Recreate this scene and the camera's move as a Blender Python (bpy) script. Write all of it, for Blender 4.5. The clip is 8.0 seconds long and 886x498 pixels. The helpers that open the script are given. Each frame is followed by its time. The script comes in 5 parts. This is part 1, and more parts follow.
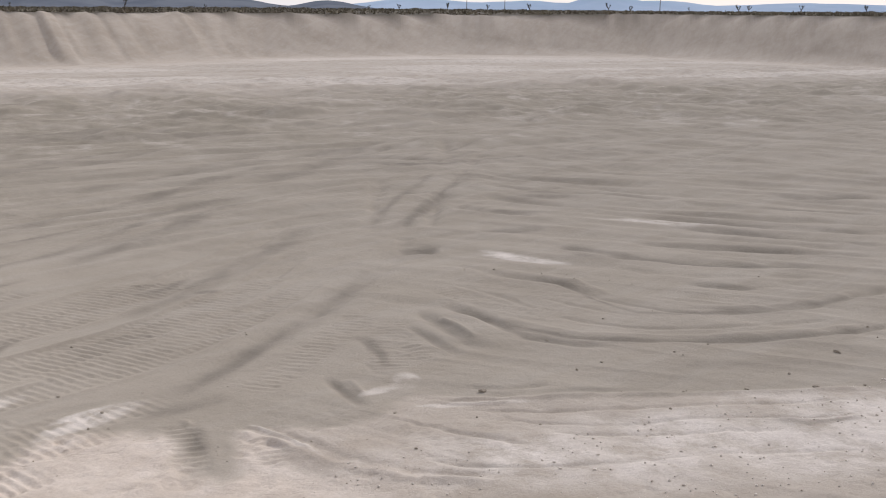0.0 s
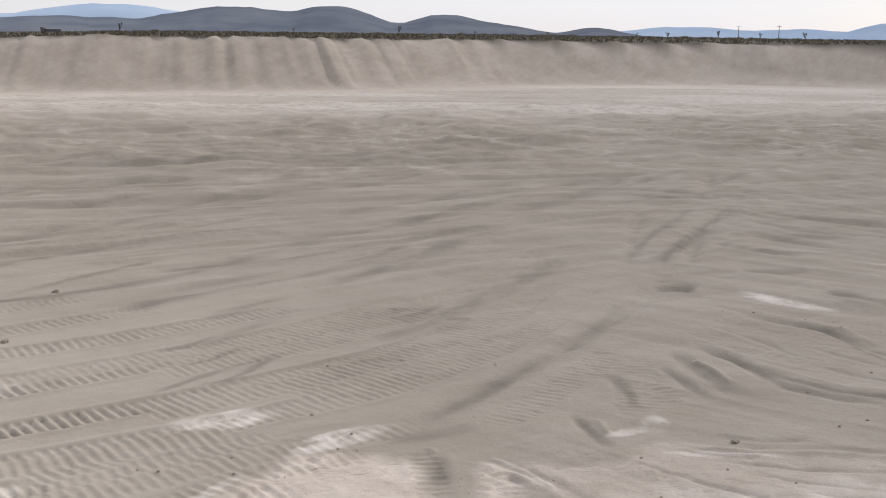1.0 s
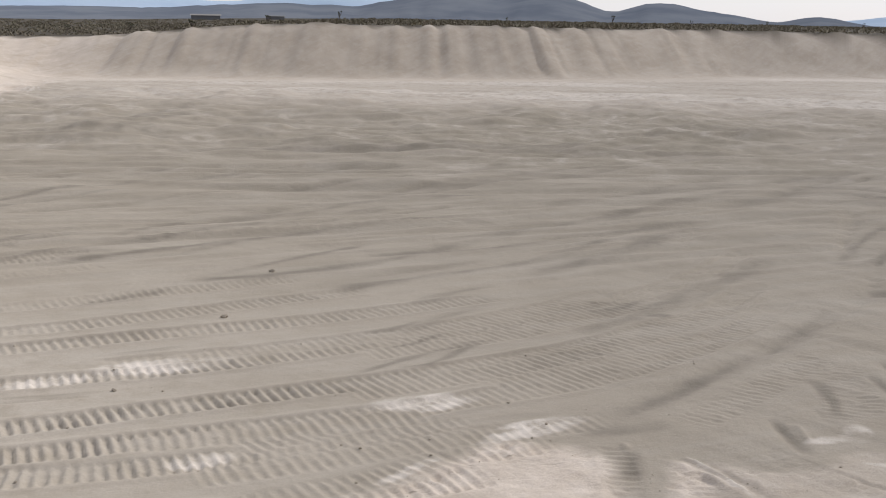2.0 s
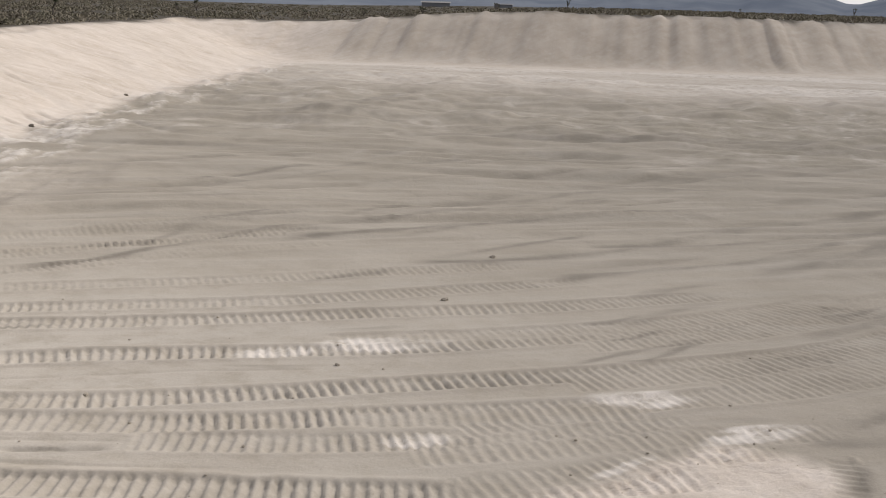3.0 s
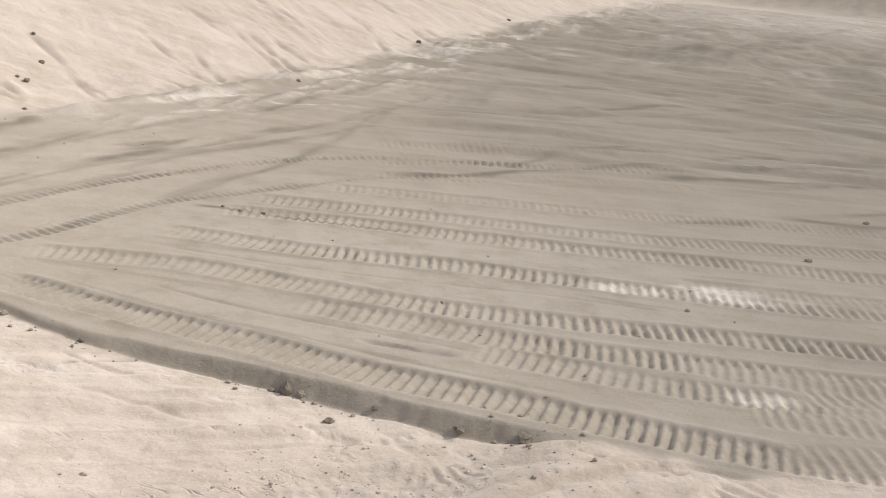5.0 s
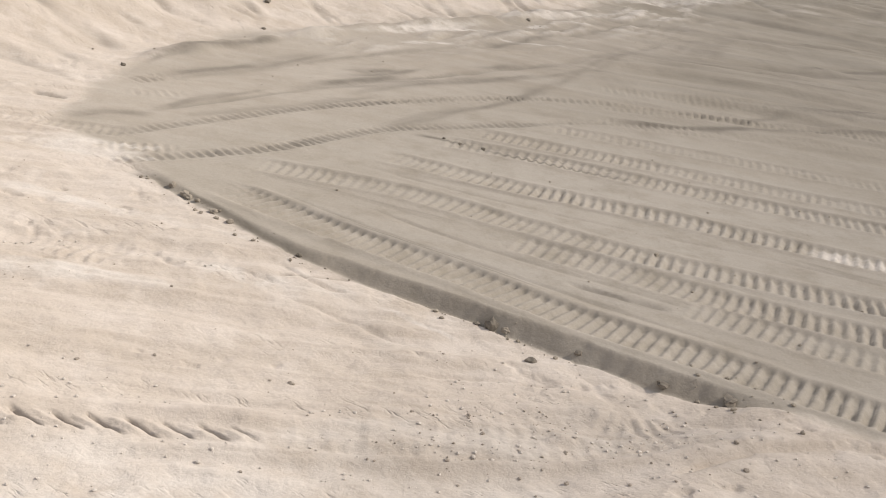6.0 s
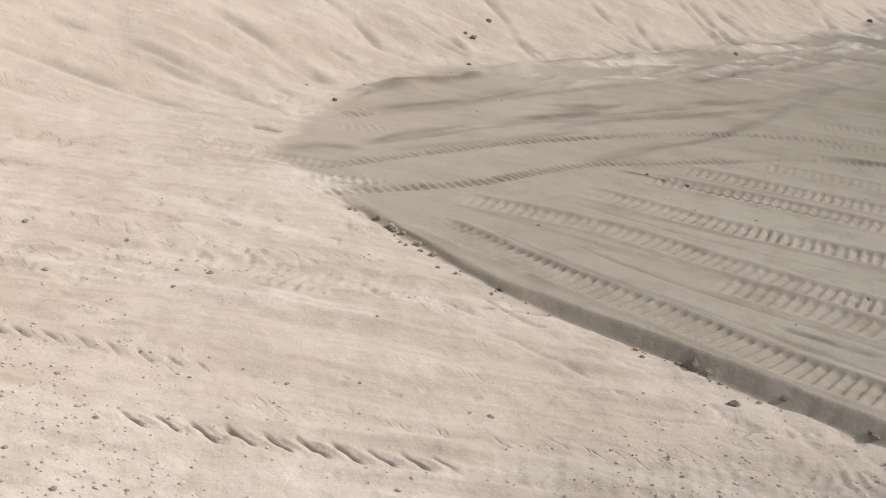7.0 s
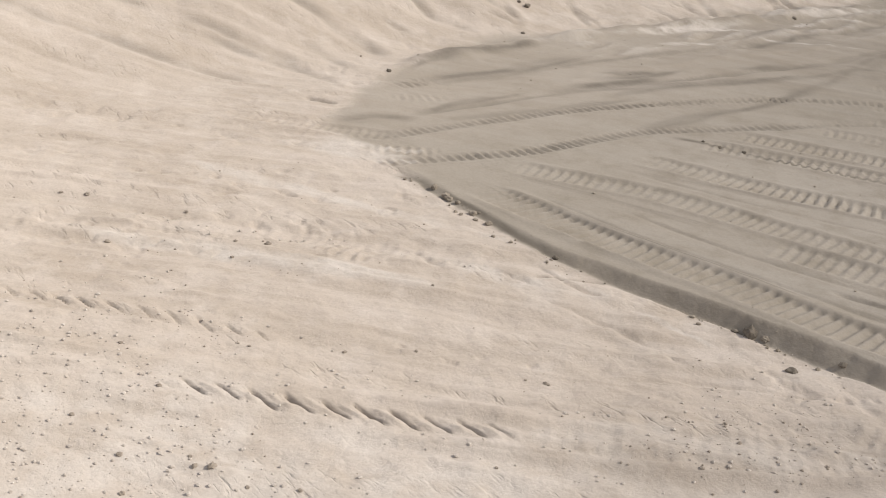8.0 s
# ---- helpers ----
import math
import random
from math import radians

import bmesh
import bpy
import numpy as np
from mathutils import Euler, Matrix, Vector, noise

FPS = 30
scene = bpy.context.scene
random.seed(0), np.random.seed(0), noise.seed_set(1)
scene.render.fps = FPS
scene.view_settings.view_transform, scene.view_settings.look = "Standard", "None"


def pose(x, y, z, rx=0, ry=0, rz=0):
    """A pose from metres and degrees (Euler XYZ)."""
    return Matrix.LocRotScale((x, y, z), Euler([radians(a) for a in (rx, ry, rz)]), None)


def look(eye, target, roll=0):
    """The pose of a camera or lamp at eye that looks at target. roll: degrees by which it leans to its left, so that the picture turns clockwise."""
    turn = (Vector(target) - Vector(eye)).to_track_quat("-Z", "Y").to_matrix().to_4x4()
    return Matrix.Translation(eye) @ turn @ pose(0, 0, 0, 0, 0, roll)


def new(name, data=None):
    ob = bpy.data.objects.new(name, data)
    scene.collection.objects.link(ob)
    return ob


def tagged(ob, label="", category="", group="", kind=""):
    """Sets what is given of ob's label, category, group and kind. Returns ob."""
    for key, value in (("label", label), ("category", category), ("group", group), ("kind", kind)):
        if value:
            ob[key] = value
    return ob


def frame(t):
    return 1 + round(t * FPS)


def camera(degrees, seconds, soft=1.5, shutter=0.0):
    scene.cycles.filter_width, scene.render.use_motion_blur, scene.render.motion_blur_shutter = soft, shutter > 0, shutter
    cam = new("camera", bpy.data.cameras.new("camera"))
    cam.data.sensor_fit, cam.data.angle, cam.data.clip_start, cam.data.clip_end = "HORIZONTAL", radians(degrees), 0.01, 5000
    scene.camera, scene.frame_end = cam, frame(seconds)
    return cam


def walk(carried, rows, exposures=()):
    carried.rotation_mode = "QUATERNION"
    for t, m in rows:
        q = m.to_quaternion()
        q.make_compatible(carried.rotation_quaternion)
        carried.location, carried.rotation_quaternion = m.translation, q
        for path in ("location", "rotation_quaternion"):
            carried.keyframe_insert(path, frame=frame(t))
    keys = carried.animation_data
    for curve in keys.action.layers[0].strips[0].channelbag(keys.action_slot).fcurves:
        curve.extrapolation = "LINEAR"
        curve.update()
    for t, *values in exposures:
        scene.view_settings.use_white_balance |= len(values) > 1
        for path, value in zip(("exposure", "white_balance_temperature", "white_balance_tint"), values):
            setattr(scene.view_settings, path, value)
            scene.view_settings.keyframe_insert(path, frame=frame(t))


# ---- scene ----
cam = camera(41.0, 8.0, soft=1.0)
PATH = [
    (0, (0.795, -0.749, 3.417), (1.597, 1.04, 3.021), 0.4),
    (0.5, (0.865, -0.677, 3.467), (1.517, 1.182, 3.119), 0.7),
    (1, (0.866, -0.624, 3.473), (1.26, 1.304, 3.116), 0.8),
    (1.2, (0.831, -0.668, 3.488), (1.146, 1.275, 3.13), 1.0),
    (2.3, (0.886, -0.811, 3.553), (0.833, 1.15, 3.166), 1.3),
    (2.5, (0.831, -0.723, 3.5), (0.702, 1.234, 3.111), 1.6),
    (3, (0.794, -0.742, 3.528), (0.485, 1.191, 3.12), 1.9),
    (3.5, (0.76, -0.726, 3.524), (0.289, 1.173, 3.111), 2.7),
    (4, (0.726, -0.705, 3.505), (0.102, 1.145, 3.073), 3.6),
    (4.2, (0.718, -0.708, 3.506), (0.055, 1.126, 3.064), 3.8),
    (5.3, (0.691, -0.764, 3.47), (-0.236, 0.906, 2.876), 6.1),
    (5.5, (0.66, -0.734, 3.449), (-0.319, 0.896, 2.828), 6.6),
    (6, (0.623, -0.724, 3.423), (-0.493, 0.794, 2.752), 7.9),
    (6.5, (0.595, -0.743, 3.434), (-0.659, 0.658, 2.75), 7.5),
    (7, (0.624, -0.79, 3.465), (-0.746, 0.51, 2.807), 5.9),
    (7.5, (0.643, -0.834, 3.484), (-0.802, 0.359, 2.786), 5.7),
    (8, (0.66, -0.815, 3.467), (-0.755, 0.406, 2.755), 4.5),
]
walk(cam, [(t, look(eye, target, roll)) for t, eye, target, roll in PATH],
     [(0, 0.5, 6260, 16), (1.2, 0.48, 6210, 14), (2.5, 0.45, 6310, 13), (4.0, 0.44, 6410, 13), (5.5, 0.42, 6500, 13), (6.5, 0.17, 6500, 13), (8, 0.09, 6490, 13)])

# ---- world, sun ----
SUN_AZ, SUN_EL = 54.0, 40.0
world = bpy.data.worlds.new("sky")
scene.world = world
world.use_nodes = True
wn = world.node_tree.nodes
sky = wn.new("ShaderNodeTexSky")
sky.sky_type = "NISHITA"
sky.sun_disc = False
sky.sun_elevation, sky.sun_rotation = radians(SUN_EL), radians(SUN_AZ)
sky.air_density, sky.dust_density, sky.ozone_density = 1.0, 0.6, 1.0
# a thin, even layer of cloud over the blue
cover = wn.new("ShaderNodeTexNoise")
cover.inputs["Scale"].default_value, cover.inputs["Detail"].default_value = 2.2, 5
level = wn.new("ShaderNodeMapRange")
for key, v in (("From Min", 0.3), ("From Max", 0.7), ("To Min", 0.62), ("To Max", 0.92)):
    level.inputs[key].default_value = v
veil = wn.new("ShaderNodeMix")
veil.data_type = "RGBA"
veil.inputs[7].default_value = (7.0, 7.05, 7.4, 1)
for a, b in ((cover.outputs["Fac"], level.inputs["Value"]), (level.outputs[0], veil.inputs[0]), (sky.outputs[0], veil.inputs[6]),
             (veil.outputs[2], wn["Background"].inputs["Color"])):
    world.node_tree.links.new(a, b)
wn["Background"].inputs["Strength"].default_value = 0.085

sun = new("sun", bpy.data.lights.new("sun", "SUN"))
sun.data.energy, sun.data.angle, sun.data.color = 3.85, radians(3.0), (1.0, 0.93, 0.82)
sun.matrix_world = look((0, 0, 0), (-math.sin(radians(SUN_AZ)) * math.cos(radians(SUN_EL)),
                                    -math.cos(radians(SUN_AZ)) * math.cos(radians(SUN_EL)), -math.sin(radians(SUN_EL))))


# ---- materials ----
class Nodes:
    """A small wrapper that adds and links shader nodes."""

    def __init__(self, name):
        self.mat = bpy.data.materials.new(name)
        self.mat.use_nodes = True
        self.tree = self.mat.node_tree
        self.bsdf = self.tree.nodes["Principled BSDF"]
        self.coord = self.tree.nodes.new("ShaderNodeTexCoord").outputs["Object"]

    def put(self, socket, value):
        if isinstance(value, bpy.types.NodeSocket):
            self.tree.links.new(value, socket)
        elif isinstance(value, tuple) and len(value) == 3 and socket.type == "RGBA":
            socket.default_value = (*value, 1)
        else:
            socket.default_value = value

    def noise(self, scale, detail=4, rough=0.6, stretch=None, turn=0.0):
        n = self.tree.nodes.new("ShaderNodeTexNoise")
        place = self.coord
        if stretch:
            m = self.tree.nodes.new("ShaderNodeMapping")
            m.vector_type = "TEXTURE"
            m.inputs["Scale"].default_value = [1 / v for v in stretch]
            m.inputs["Rotation"].default_value = (0, 0, radians(turn))
            self.put(m.inputs["Vector"], place)
            place = m.outputs[0]
        self.put(n.inputs["Vector"], place)
        n.inputs["Scale"].default_value, n.inputs["Detail"].default_value, n.inputs["Roughness"].default_value = scale, detail, rough
        return n.outputs["Fac"]

    def ramp(self, fac, low, high, a=0.0, b=1.0):
        n = self.tree.nodes.new("ShaderNodeMapRange")
        n.interpolation_type = "SMOOTHSTEP"
        self.put(n.inputs["Value"], fac)
        for key, v in (("From Min", low), ("From Max", high), ("To Min", a), ("To Max", b)):
            n.inputs[key].default_value = v
        return n.outputs[0]

    def mix(self, fac, a, b, how="MIX"):
        n = self.tree.nodes.new("ShaderNodeMix")
        n.data_type, n.blend_type = "RGBA", how
        self.put(n.inputs[0], fac)
        self.put(n.inputs[6], a)
        self.put(n.inputs[7], b)
        return n.outputs[2]

    def maths(self, how, a, b):
        n = self.tree.nodes.new("ShaderNodeMath")
        n.operation = how
        self.put(n.inputs[0], a)
        self.put(n.inputs[1], b)
        return n.outputs[0]

    def attribute(self, name):
        n = self.tree.nodes.new("ShaderNodeAttribute")
        n.attribute_name = name
        return n.outputs["Fac"]

    def random(self):
        return self.tree.nodes.new("ShaderNodeObjectInfo").outputs["Random"]

    def island(self):
        return self.tree.nodes.new("ShaderNodeNewGeometry").outputs["Random Per Island"]

    def bump(self, height, distance, strength=1.0):
        n = self.tree.nodes.new("ShaderNodeBump")
        n.inputs["Distance"].default_value, n.inputs["Strength"].default_value = distance, strength
        self.put(n.inputs["Height"], height)
        self.put(self.bsdf.inputs["Normal"], n.outputs[0])

    def finish(self, color, rough=0.9, gloss=0.2):
        self.put(self.bsdf.inputs["Base Color"], color)
        self.put(self.bsdf.inputs["Roughness"], rough)
        self.bsdf.inputs["Specular IOR Level"].default_value = gloss
        self.bsdf.inputs["Diffuse Roughness"].default_value = 0.8
        return self.mat


def ground_material():
    n = Nodes("pit_soil")
    grain = n.noise(38, 6, 0.7)
    blotch = n.noise(0.55, 5, 0.6)
    patch = n.noise(2.6, 5, 0.65)
    streak = n.noise(1.0, 5, 0.62, (0.25, 1.9, 1.0), 22)
    sand = n.mix(n.ramp(blotch, 0.3, 0.7), (0.445, 0.384, 0.317), (0.53, 0.468, 0.40))
    sand = n.mix(n.ramp(patch, 0.45, 0.72, 0, 0.55), sand, (0.60, 0.545, 0.485))
    sand = n.mix(n.ramp(n.noise(1.3, 6, 0.65, (0.22, 2.4, 1.0), 43), 0.4, 0.68, 0, 0.4), sand, (0.60, 0.54, 0.48))
    sand = n.mix(n.ramp(n.noise(1.1, 6, 0.65, (0.3, 3.1, 1.0), 40), 0.5, 0.75, 0, 0.36), sand, (0.395, 0.338, 0.275))
    dash = n.maths("MULTIPLY", n.ramp(n.noise(11.0, 4, 0.6, (0.34, 1.4, 1.0), -4), 0.54, 0.74), n.ramp(n.noise(0.9, 3, 0.6, (0.35, 1.8, 1.0), 40), 0.48, 0.66))
    sand = n.mix(n.maths("MULTIPLY", dash, 0.25), sand, (0.36, 0.308, 0.25))
    fill = n.mix(n.ramp(blotch, 0.3, 0.72), (0.28, 0.248, 0.199), (0.326, 0.292, 0.240))
    churn = n.attribute("churn")
    fill = n.mix(n.ramp(streak, 0.42, 0.68, 0, 0.5), fill, (0.342, 0.312, 0.264))
    dark_a = n.maths("MULTIPLY", churn, n.ramp(n.noise(0.9, 6, 0.65, (0.2, 2.6, 1.0), 20), 0.5, 0.7, 0, 0.6))
    dark_b = n.maths("MULTIPLY", churn, n.ramp(n.noise(0.8, 6, 0.65, (0.28, 2.2, 1.0), -36), 0.52, 0.72, 0, 0.5))
    fill = n.mix(dark_a, fill, (0.235, 0.208, 0.168))
    fill = n.mix(dark_b, fill, (0.245, 0.218, 0.178))
    fill = n.mix(n.ramp(patch, 0.55, 0.8, 0, 0.3), fill, (0.265, 0.237, 0.192))
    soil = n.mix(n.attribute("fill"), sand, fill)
    soil = n.mix(n.maths("MULTIPLY", n.attribute("pale"), n.ramp(patch, 0.25, 0.6)), soil, (0.585, 0.54, 0.485))
    soil = n.mix(n.maths("MULTIPLY", n.attribute("dusky"), n.ramp(n.noise(0.8, 6, 0.7), 0.35, 0.6)), soil, (0.225, 0.2, 0.155))
    soil = n.mix(n.maths("MULTIPLY", n.attribute("damp_shade"), n.ramp(patch, 0.2, 0.6, 0.55, 1.0)), soil, (0.178, 0.158, 0.129))
    plain = n.mix(n.ramp(n.noise(0.12, 6, 0.7), 0.35, 0.65), (0.042, 0.036, 0.026), (0.063, 0.053, 0.038))
    soil = n.mix(n.attribute("plain"), soil, plain)
    soil = n.mix(n.ramp(grain, 0.3, 0.75, 0.0, 0.35), soil, n.mix(0.5, soil, (0.16, 0.14, 0.115)))
    rough = n.maths("ADD", n.maths("MULTIPLY", grain, 0.5), n.maths("MULTIPLY", n.noise(9, 6, 0.7), 1.2))
    rough = n.maths("MULTIPLY", rough, n.maths("ADD", n.ramp(n.attribute("fill"), 0.0, 1.0, 0.42, 0.26), n.maths("MULTIPLY", churn, 0.28)))
    rough = n.maths("SUBTRACT", rough, n.maths("MULTIPLY", dash, n.ramp(n.attribute("fill"), 0.0, 1.0, 0.4, 0.0)))
    n.bump(rough, 0.030, 1.0)
    return n.finish(soil, 0.96, 0.1)


def stone_material(name, dark, light):
    n = Nodes(name)
    tone = n.mix(n.ramp(n.noise(9, 6, 0.7), 0.3, 0.7), dark, light)
    tone = n.mix(n.maths("MULTIPLY", n.random(), 0.5), tone, n.mix(0.5, tone, (0.42, 0.37, 0.31)))
    n.bump(n.noise(26, 6, 0.7), 0.012, 0.9)
    return n.finish(tone, 0.93, 0.15)


def plant_material(name, a, b, c):
    n = Nodes(name)
    tone = n.mix(n.ramp(n.island(), 0.0, 1.0), a, b)
    tone = n.mix(n.ramp(n.noise(0.6, 3), 0.4, 0.65), tone, c)
    return n.finish(tone, 0.85, 0.15)


def hill_material(name, a, b, scale):
    n = Nodes(name)
    return n.finish(n.mix(n.ramp(n.noise(scale, 8, 0.65), 0.35, 0.65), a, b), 1.0, 0.0)


SOIL = ground_material()
STONE = stone_material("dark_stone", (0.10, 0.088, 0.07), (0.21, 0.183, 0.147))
PEBBLE = stone_material("brown_pebble", (0.24, 0.205, 0.165), (0.42, 0.37, 0.31))
GRAVEL = stone_material("pale_gravel", (0.42, 0.375, 0.325), (0.66, 0.61, 0.55))
CLOD = stone_material("soil_clod", (0.22, 0.19, 0.15), (0.36, 0.32, 0.26))
SCRUB = plant_material("scrub_leaf", (0.135, 0.12, 0.08), (0.18, 0.16, 0.11), (0.165, 0.14, 0.105))
TREE_LEAF = plant_material("tree_leaf", (0.055, 0.062, 0.035), (0.10, 0.10, 0.06), (0.08, 0.075, 0.05))
BARK = stone_material("bark", (0.06, 0.05, 0.04), (0.12, 0.10, 0.08))
# the hills' scrub, with the haze of distance mixed into its colour as blue-grey
HILL = hill_material("hill_scrub_haze", (0.112, 0.128, 0.156), (0.152, 0.168, 0.192), 0.012)
# no air between: the blue haze is painted into the mountains' base colour
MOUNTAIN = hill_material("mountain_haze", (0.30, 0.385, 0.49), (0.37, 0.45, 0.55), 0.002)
POLE = stone_material("weathered_pole", (0.10, 0.085, 0.07), (0.18, 0.15, 0.12))
PLASTER = stone_material("pale_plaster", (0.13, 0.135, 0.145), (0.18, 0.185, 0.195))
ROOFING = stone_material("roof_sheet", (0.14, 0.145, 0.155), (0.19, 0.195, 0.2))

# ---- the lie of the land ----
EYE_X, EYE_Y = 0.7, -0.75


def lattice(ix, iy, seed):
    h = (ix * 374761393 + iy * 668265263 + seed * 974634777) & 0xFFFFFFFF
    h = ((h ^ (h >> 13)) * 1274126177) & 0xFFFFFFFF
    return ((h ^ (h >> 16)) & 0xFFFF) / 65535.0


def value_noise(x, y, seed):
    fx, fy = np.floor(x), np.floor(y)
    ix, iy = fx.astype(np.int64), fy.astype(np.int64)
    u, v = x - fx, y - fy
    u, v = u * u * (3 - 2 * u), v * v * (3 - 2 * v)
    a = lattice(ix, iy, seed) * (1 - u) + lattice(ix + 1, iy, seed) * u
    b = lattice(ix, iy + 1, seed) * (1 - u) + lattice(ix + 1, iy + 1, seed) * u
    return (a * (1 - v) + b * v) * 2 - 1


def fbm(x, y, seed, octaves=4):
    out, gain = np.zeros_like(x), 0.55
    for i in range(octaves):
        out += gain * value_noise(x * 2 ** i + 13.7 * i, y * 2 ** i - 7.3 * i, seed + i)
        gain *= 0.5
    return out


def ridged(x, y, seed):
    """Sharp-crested noise from -1 to 1."""
    return 1 - 2.6 * np.abs(fbm(x, y, seed, 3))


def step(a, b, x):
    t = np.clip((x - a) / (b - a), 0, 1)
    return t * t * (3 - 2 * t)


def inside(x, y, ring):
    """Signed distance to a closed ring of corners, positive inside."""
    best, odd = np.full(x.shape, 1e9), np.zeros(x.shape, bool)
    for (ax, ay), (bx, by) in zip(ring, ring[1:] + ring[:1]):
        dx, dy = bx - ax, by - ay
        t = np.clip(((x - ax) * dx + (y - ay) * dy) / (dx * dx + dy * dy), 0, 1)
        best = np.minimum(best, np.hypot(x - ax - t * dx, y - ay - t * dy))
        if dy:
            odd ^= ((ay > y) != (by > y)) & (x < ax + (y - ay) * dx / dy)
    return np.where(odd, best, -best)


def smooth_line(points, gap=0.35):
    """Catmull-Rom points along a line of a few corners."""
    p = [Vector((2 * points[0][0] - points[1][0], 2 * points[0][1] - points[1][1]))] + [Vector(q) for q in points]
    p.append(2 * p[-1] - p[-2])
    out = []
    for i in range(1, len(p) - 2):
        n = max(1, int((p[i + 1] - p[i]).length / gap))
        for k in range(n):
            t = k / n
            out.append(0.5 * (2 * p[i] + (p[i + 1] - p[i - 1]) * t + (2 * p[i - 1] - 5 * p[i] + 4 * p[i + 1] - p[i + 2]) * t * t
                              + (3 * p[i] - p[i - 1] - 3 * p[i + 1] + p[i + 2]) * t ** 3))
    return out + [p[-2]]


def along(x, y, points, reach):
    """For places within reach of a line: which ones, their way along it and off it, and the line's length."""
    line = smooth_line(points)
    xs, ys = [q.x for q in line], [q.y for q in line]
    near = np.nonzero((x > min(xs) - reach) & (x < max(xs) + reach) & (y > min(ys) - reach) & (y < max(ys) + reach))[0]
    px, py = x[near], y[near]
    best, way, off, run = np.full(px.shape, 1e9), np.zeros(px.shape), np.zeros(px.shape), 0.0
    for a, b in zip(line, line[1:]):
        d = b - a
        length = d.length
        t = ((px - a.x) * d.x + (py - a.y) * d.y) / (length * length)
        c = np.clip(t, 0, 1)
        gap = np.hypot(px - a.x - c * d.x, py - a.y - c * d.y)
        hit = gap < best
        best[hit] = gap[hit]
        way[hit] = (run + c * length)[hit]
        off[hit] = (((px - a.x) * d.y - (py - a.y) * d.x) / length)[hit]
        run += length
    ok = best < reach
    return near[ok], way[ok], off[ok], best[ok], run


# toe of the pit's banks, and the rim of the grey fill laid on its floor
TOE = [(-8.5, -13), (-11.3, -2), (-12.2, 6), (-12.9, 11), (-13.2, 21), (-14.4, 27.3), (-15.8, 38), (-17.5, 50), (-19.5, 66),
       (-5, 69), (10, 73), (24, 82), (40, 84), (53, 79), (58, 52), (58, 0), (42, -13)]
FILL = [(-8.2, 6.25), (-7.3, 6.12), (-6.67, 6.1), (-5.85, 6.0), (-5.0, 6.17), (-4.08, 6.33), (-3.4, 6.41), (-2.56, 6.53), (-1.7, 6.72),
        (-0.5, 6.95), (0.4, 7.5), (0.82, 7.85), (1.27, 8.4), (1.65, 8.7), (2.2, 8.68), (2.4, 8.4), (2.5, 7.7), (2.65, 7.3), (2.95, 7.5), (3.1, 8.3), (3.35, 8.2), (3.95, 7.95), (4.75, 8.55), (5.45, 8.22), (6.2, 8.0), (7.43, 7.6), (8.83, 7.14), (12, 6.6), (20, 5.5), (56, 4),
        (56, 50), (50, 73), (28, 77), (12, 70), (-4, 66), (-17.5, 62), (-15.8, 42), (-15.4, 35), (-14.1, 27), (-13.0, 21),
        (-13.0, 13.5), (-12.5, 10.4), (-11.6, 8.7), (-10.9, 7.7), (-10.3, 6.9), (-9.7, 6.3)]

BELTS, SAND_BELTS, RIDGES, DAMP_SHADE, SCRATCHES, PALE = [], [], [], [], [], []


def belt(corners, width, cleat, sunk):
    """A crawler track on the fill: its middle line, width, depth of the cleats, how pressed-in it is."""
    BELTS.append((corners, width, cleat, sunk))


def sand_belt(corners, width, cleat, sunk):
    SAND_BELTS.append((corners, width, cleat, sunk))


def ridge(corners, high, half):
    """A ridge, or a furrow where high is negative, with its half-width."""
    RIDGES.append((corners, high, half))


def damp_shade_band(corners, half, amount):
    """A dark band: moist, rolled-down soil, and in places shade put into the colour."""
    DAMP_SHADE.append((corners, half, amount))


def scratch(corners, deep, half):
    """A scratch down a sandy bank."""
    SCRATCHES.append((corners, deep, half))


def pale_spot(middle, reach, across, turn):
    """A spot of fresh pale soil."""
    PALE.append((middle, reach, across, turn))


# crawler tracks: corners of the middle line, width, depth of the cleats, how pressed-in the belt is
belt([(-7.3, 6.47), (-5.8, 6.52), (-4.7, 6.66), (-3.58, 6.73), (-2.5, 6.92), (-1.5, 7.07), (0.04, 7.41), (1.6, 8.1)], 0.41, 0.032, 0.032)
belt([(-7.75, 7.22), (-7.0, 7.62), (-6.3, 7.95), (-5.26, 8.17), (-4.03, 8.46), (-2.7, 8.98), (-1.43, 9.58), (-0.77, 9.88), (1.0, 10.75), (2.85, 11.9), (4.4, 13.3), (5.6, 15.0)], 0.38, 0.03, 0.035)
belt([(-4.94, 7.69), (-3.95, 7.95), (-3.12, 8.12), (-2.3, 8.39), (-1.24, 8.8), (-0.32, 9.15), (1.06, 9.74), (2.6, 10.6), (4.0, 11.8), (5.3, 13.4)], 0.4, 0.03, 0.03)
belt([(-3.2, 7.7), (-1.4, 8.1), (0.3, 8.75), (1.6, 9.35)], 0.38, 0.026, 0.02)
belt([(-7.33, 8.73), (-5.92, 9.14), (-4.52, 9.74), (-3.0, 10.28), (-1.7, 10.74), (-0.63, 11.25), (0.7, 12.0), (2.6, 13.3), (4.6, 15.2), (6.2, 17.5)], 0.38, 0.032, 0.035)
belt([(-2.4, 10.9), (-0.4, 11.75), (1.6, 12.9), (3.6, 14.6)], 0.37, 0.022, 0.02)
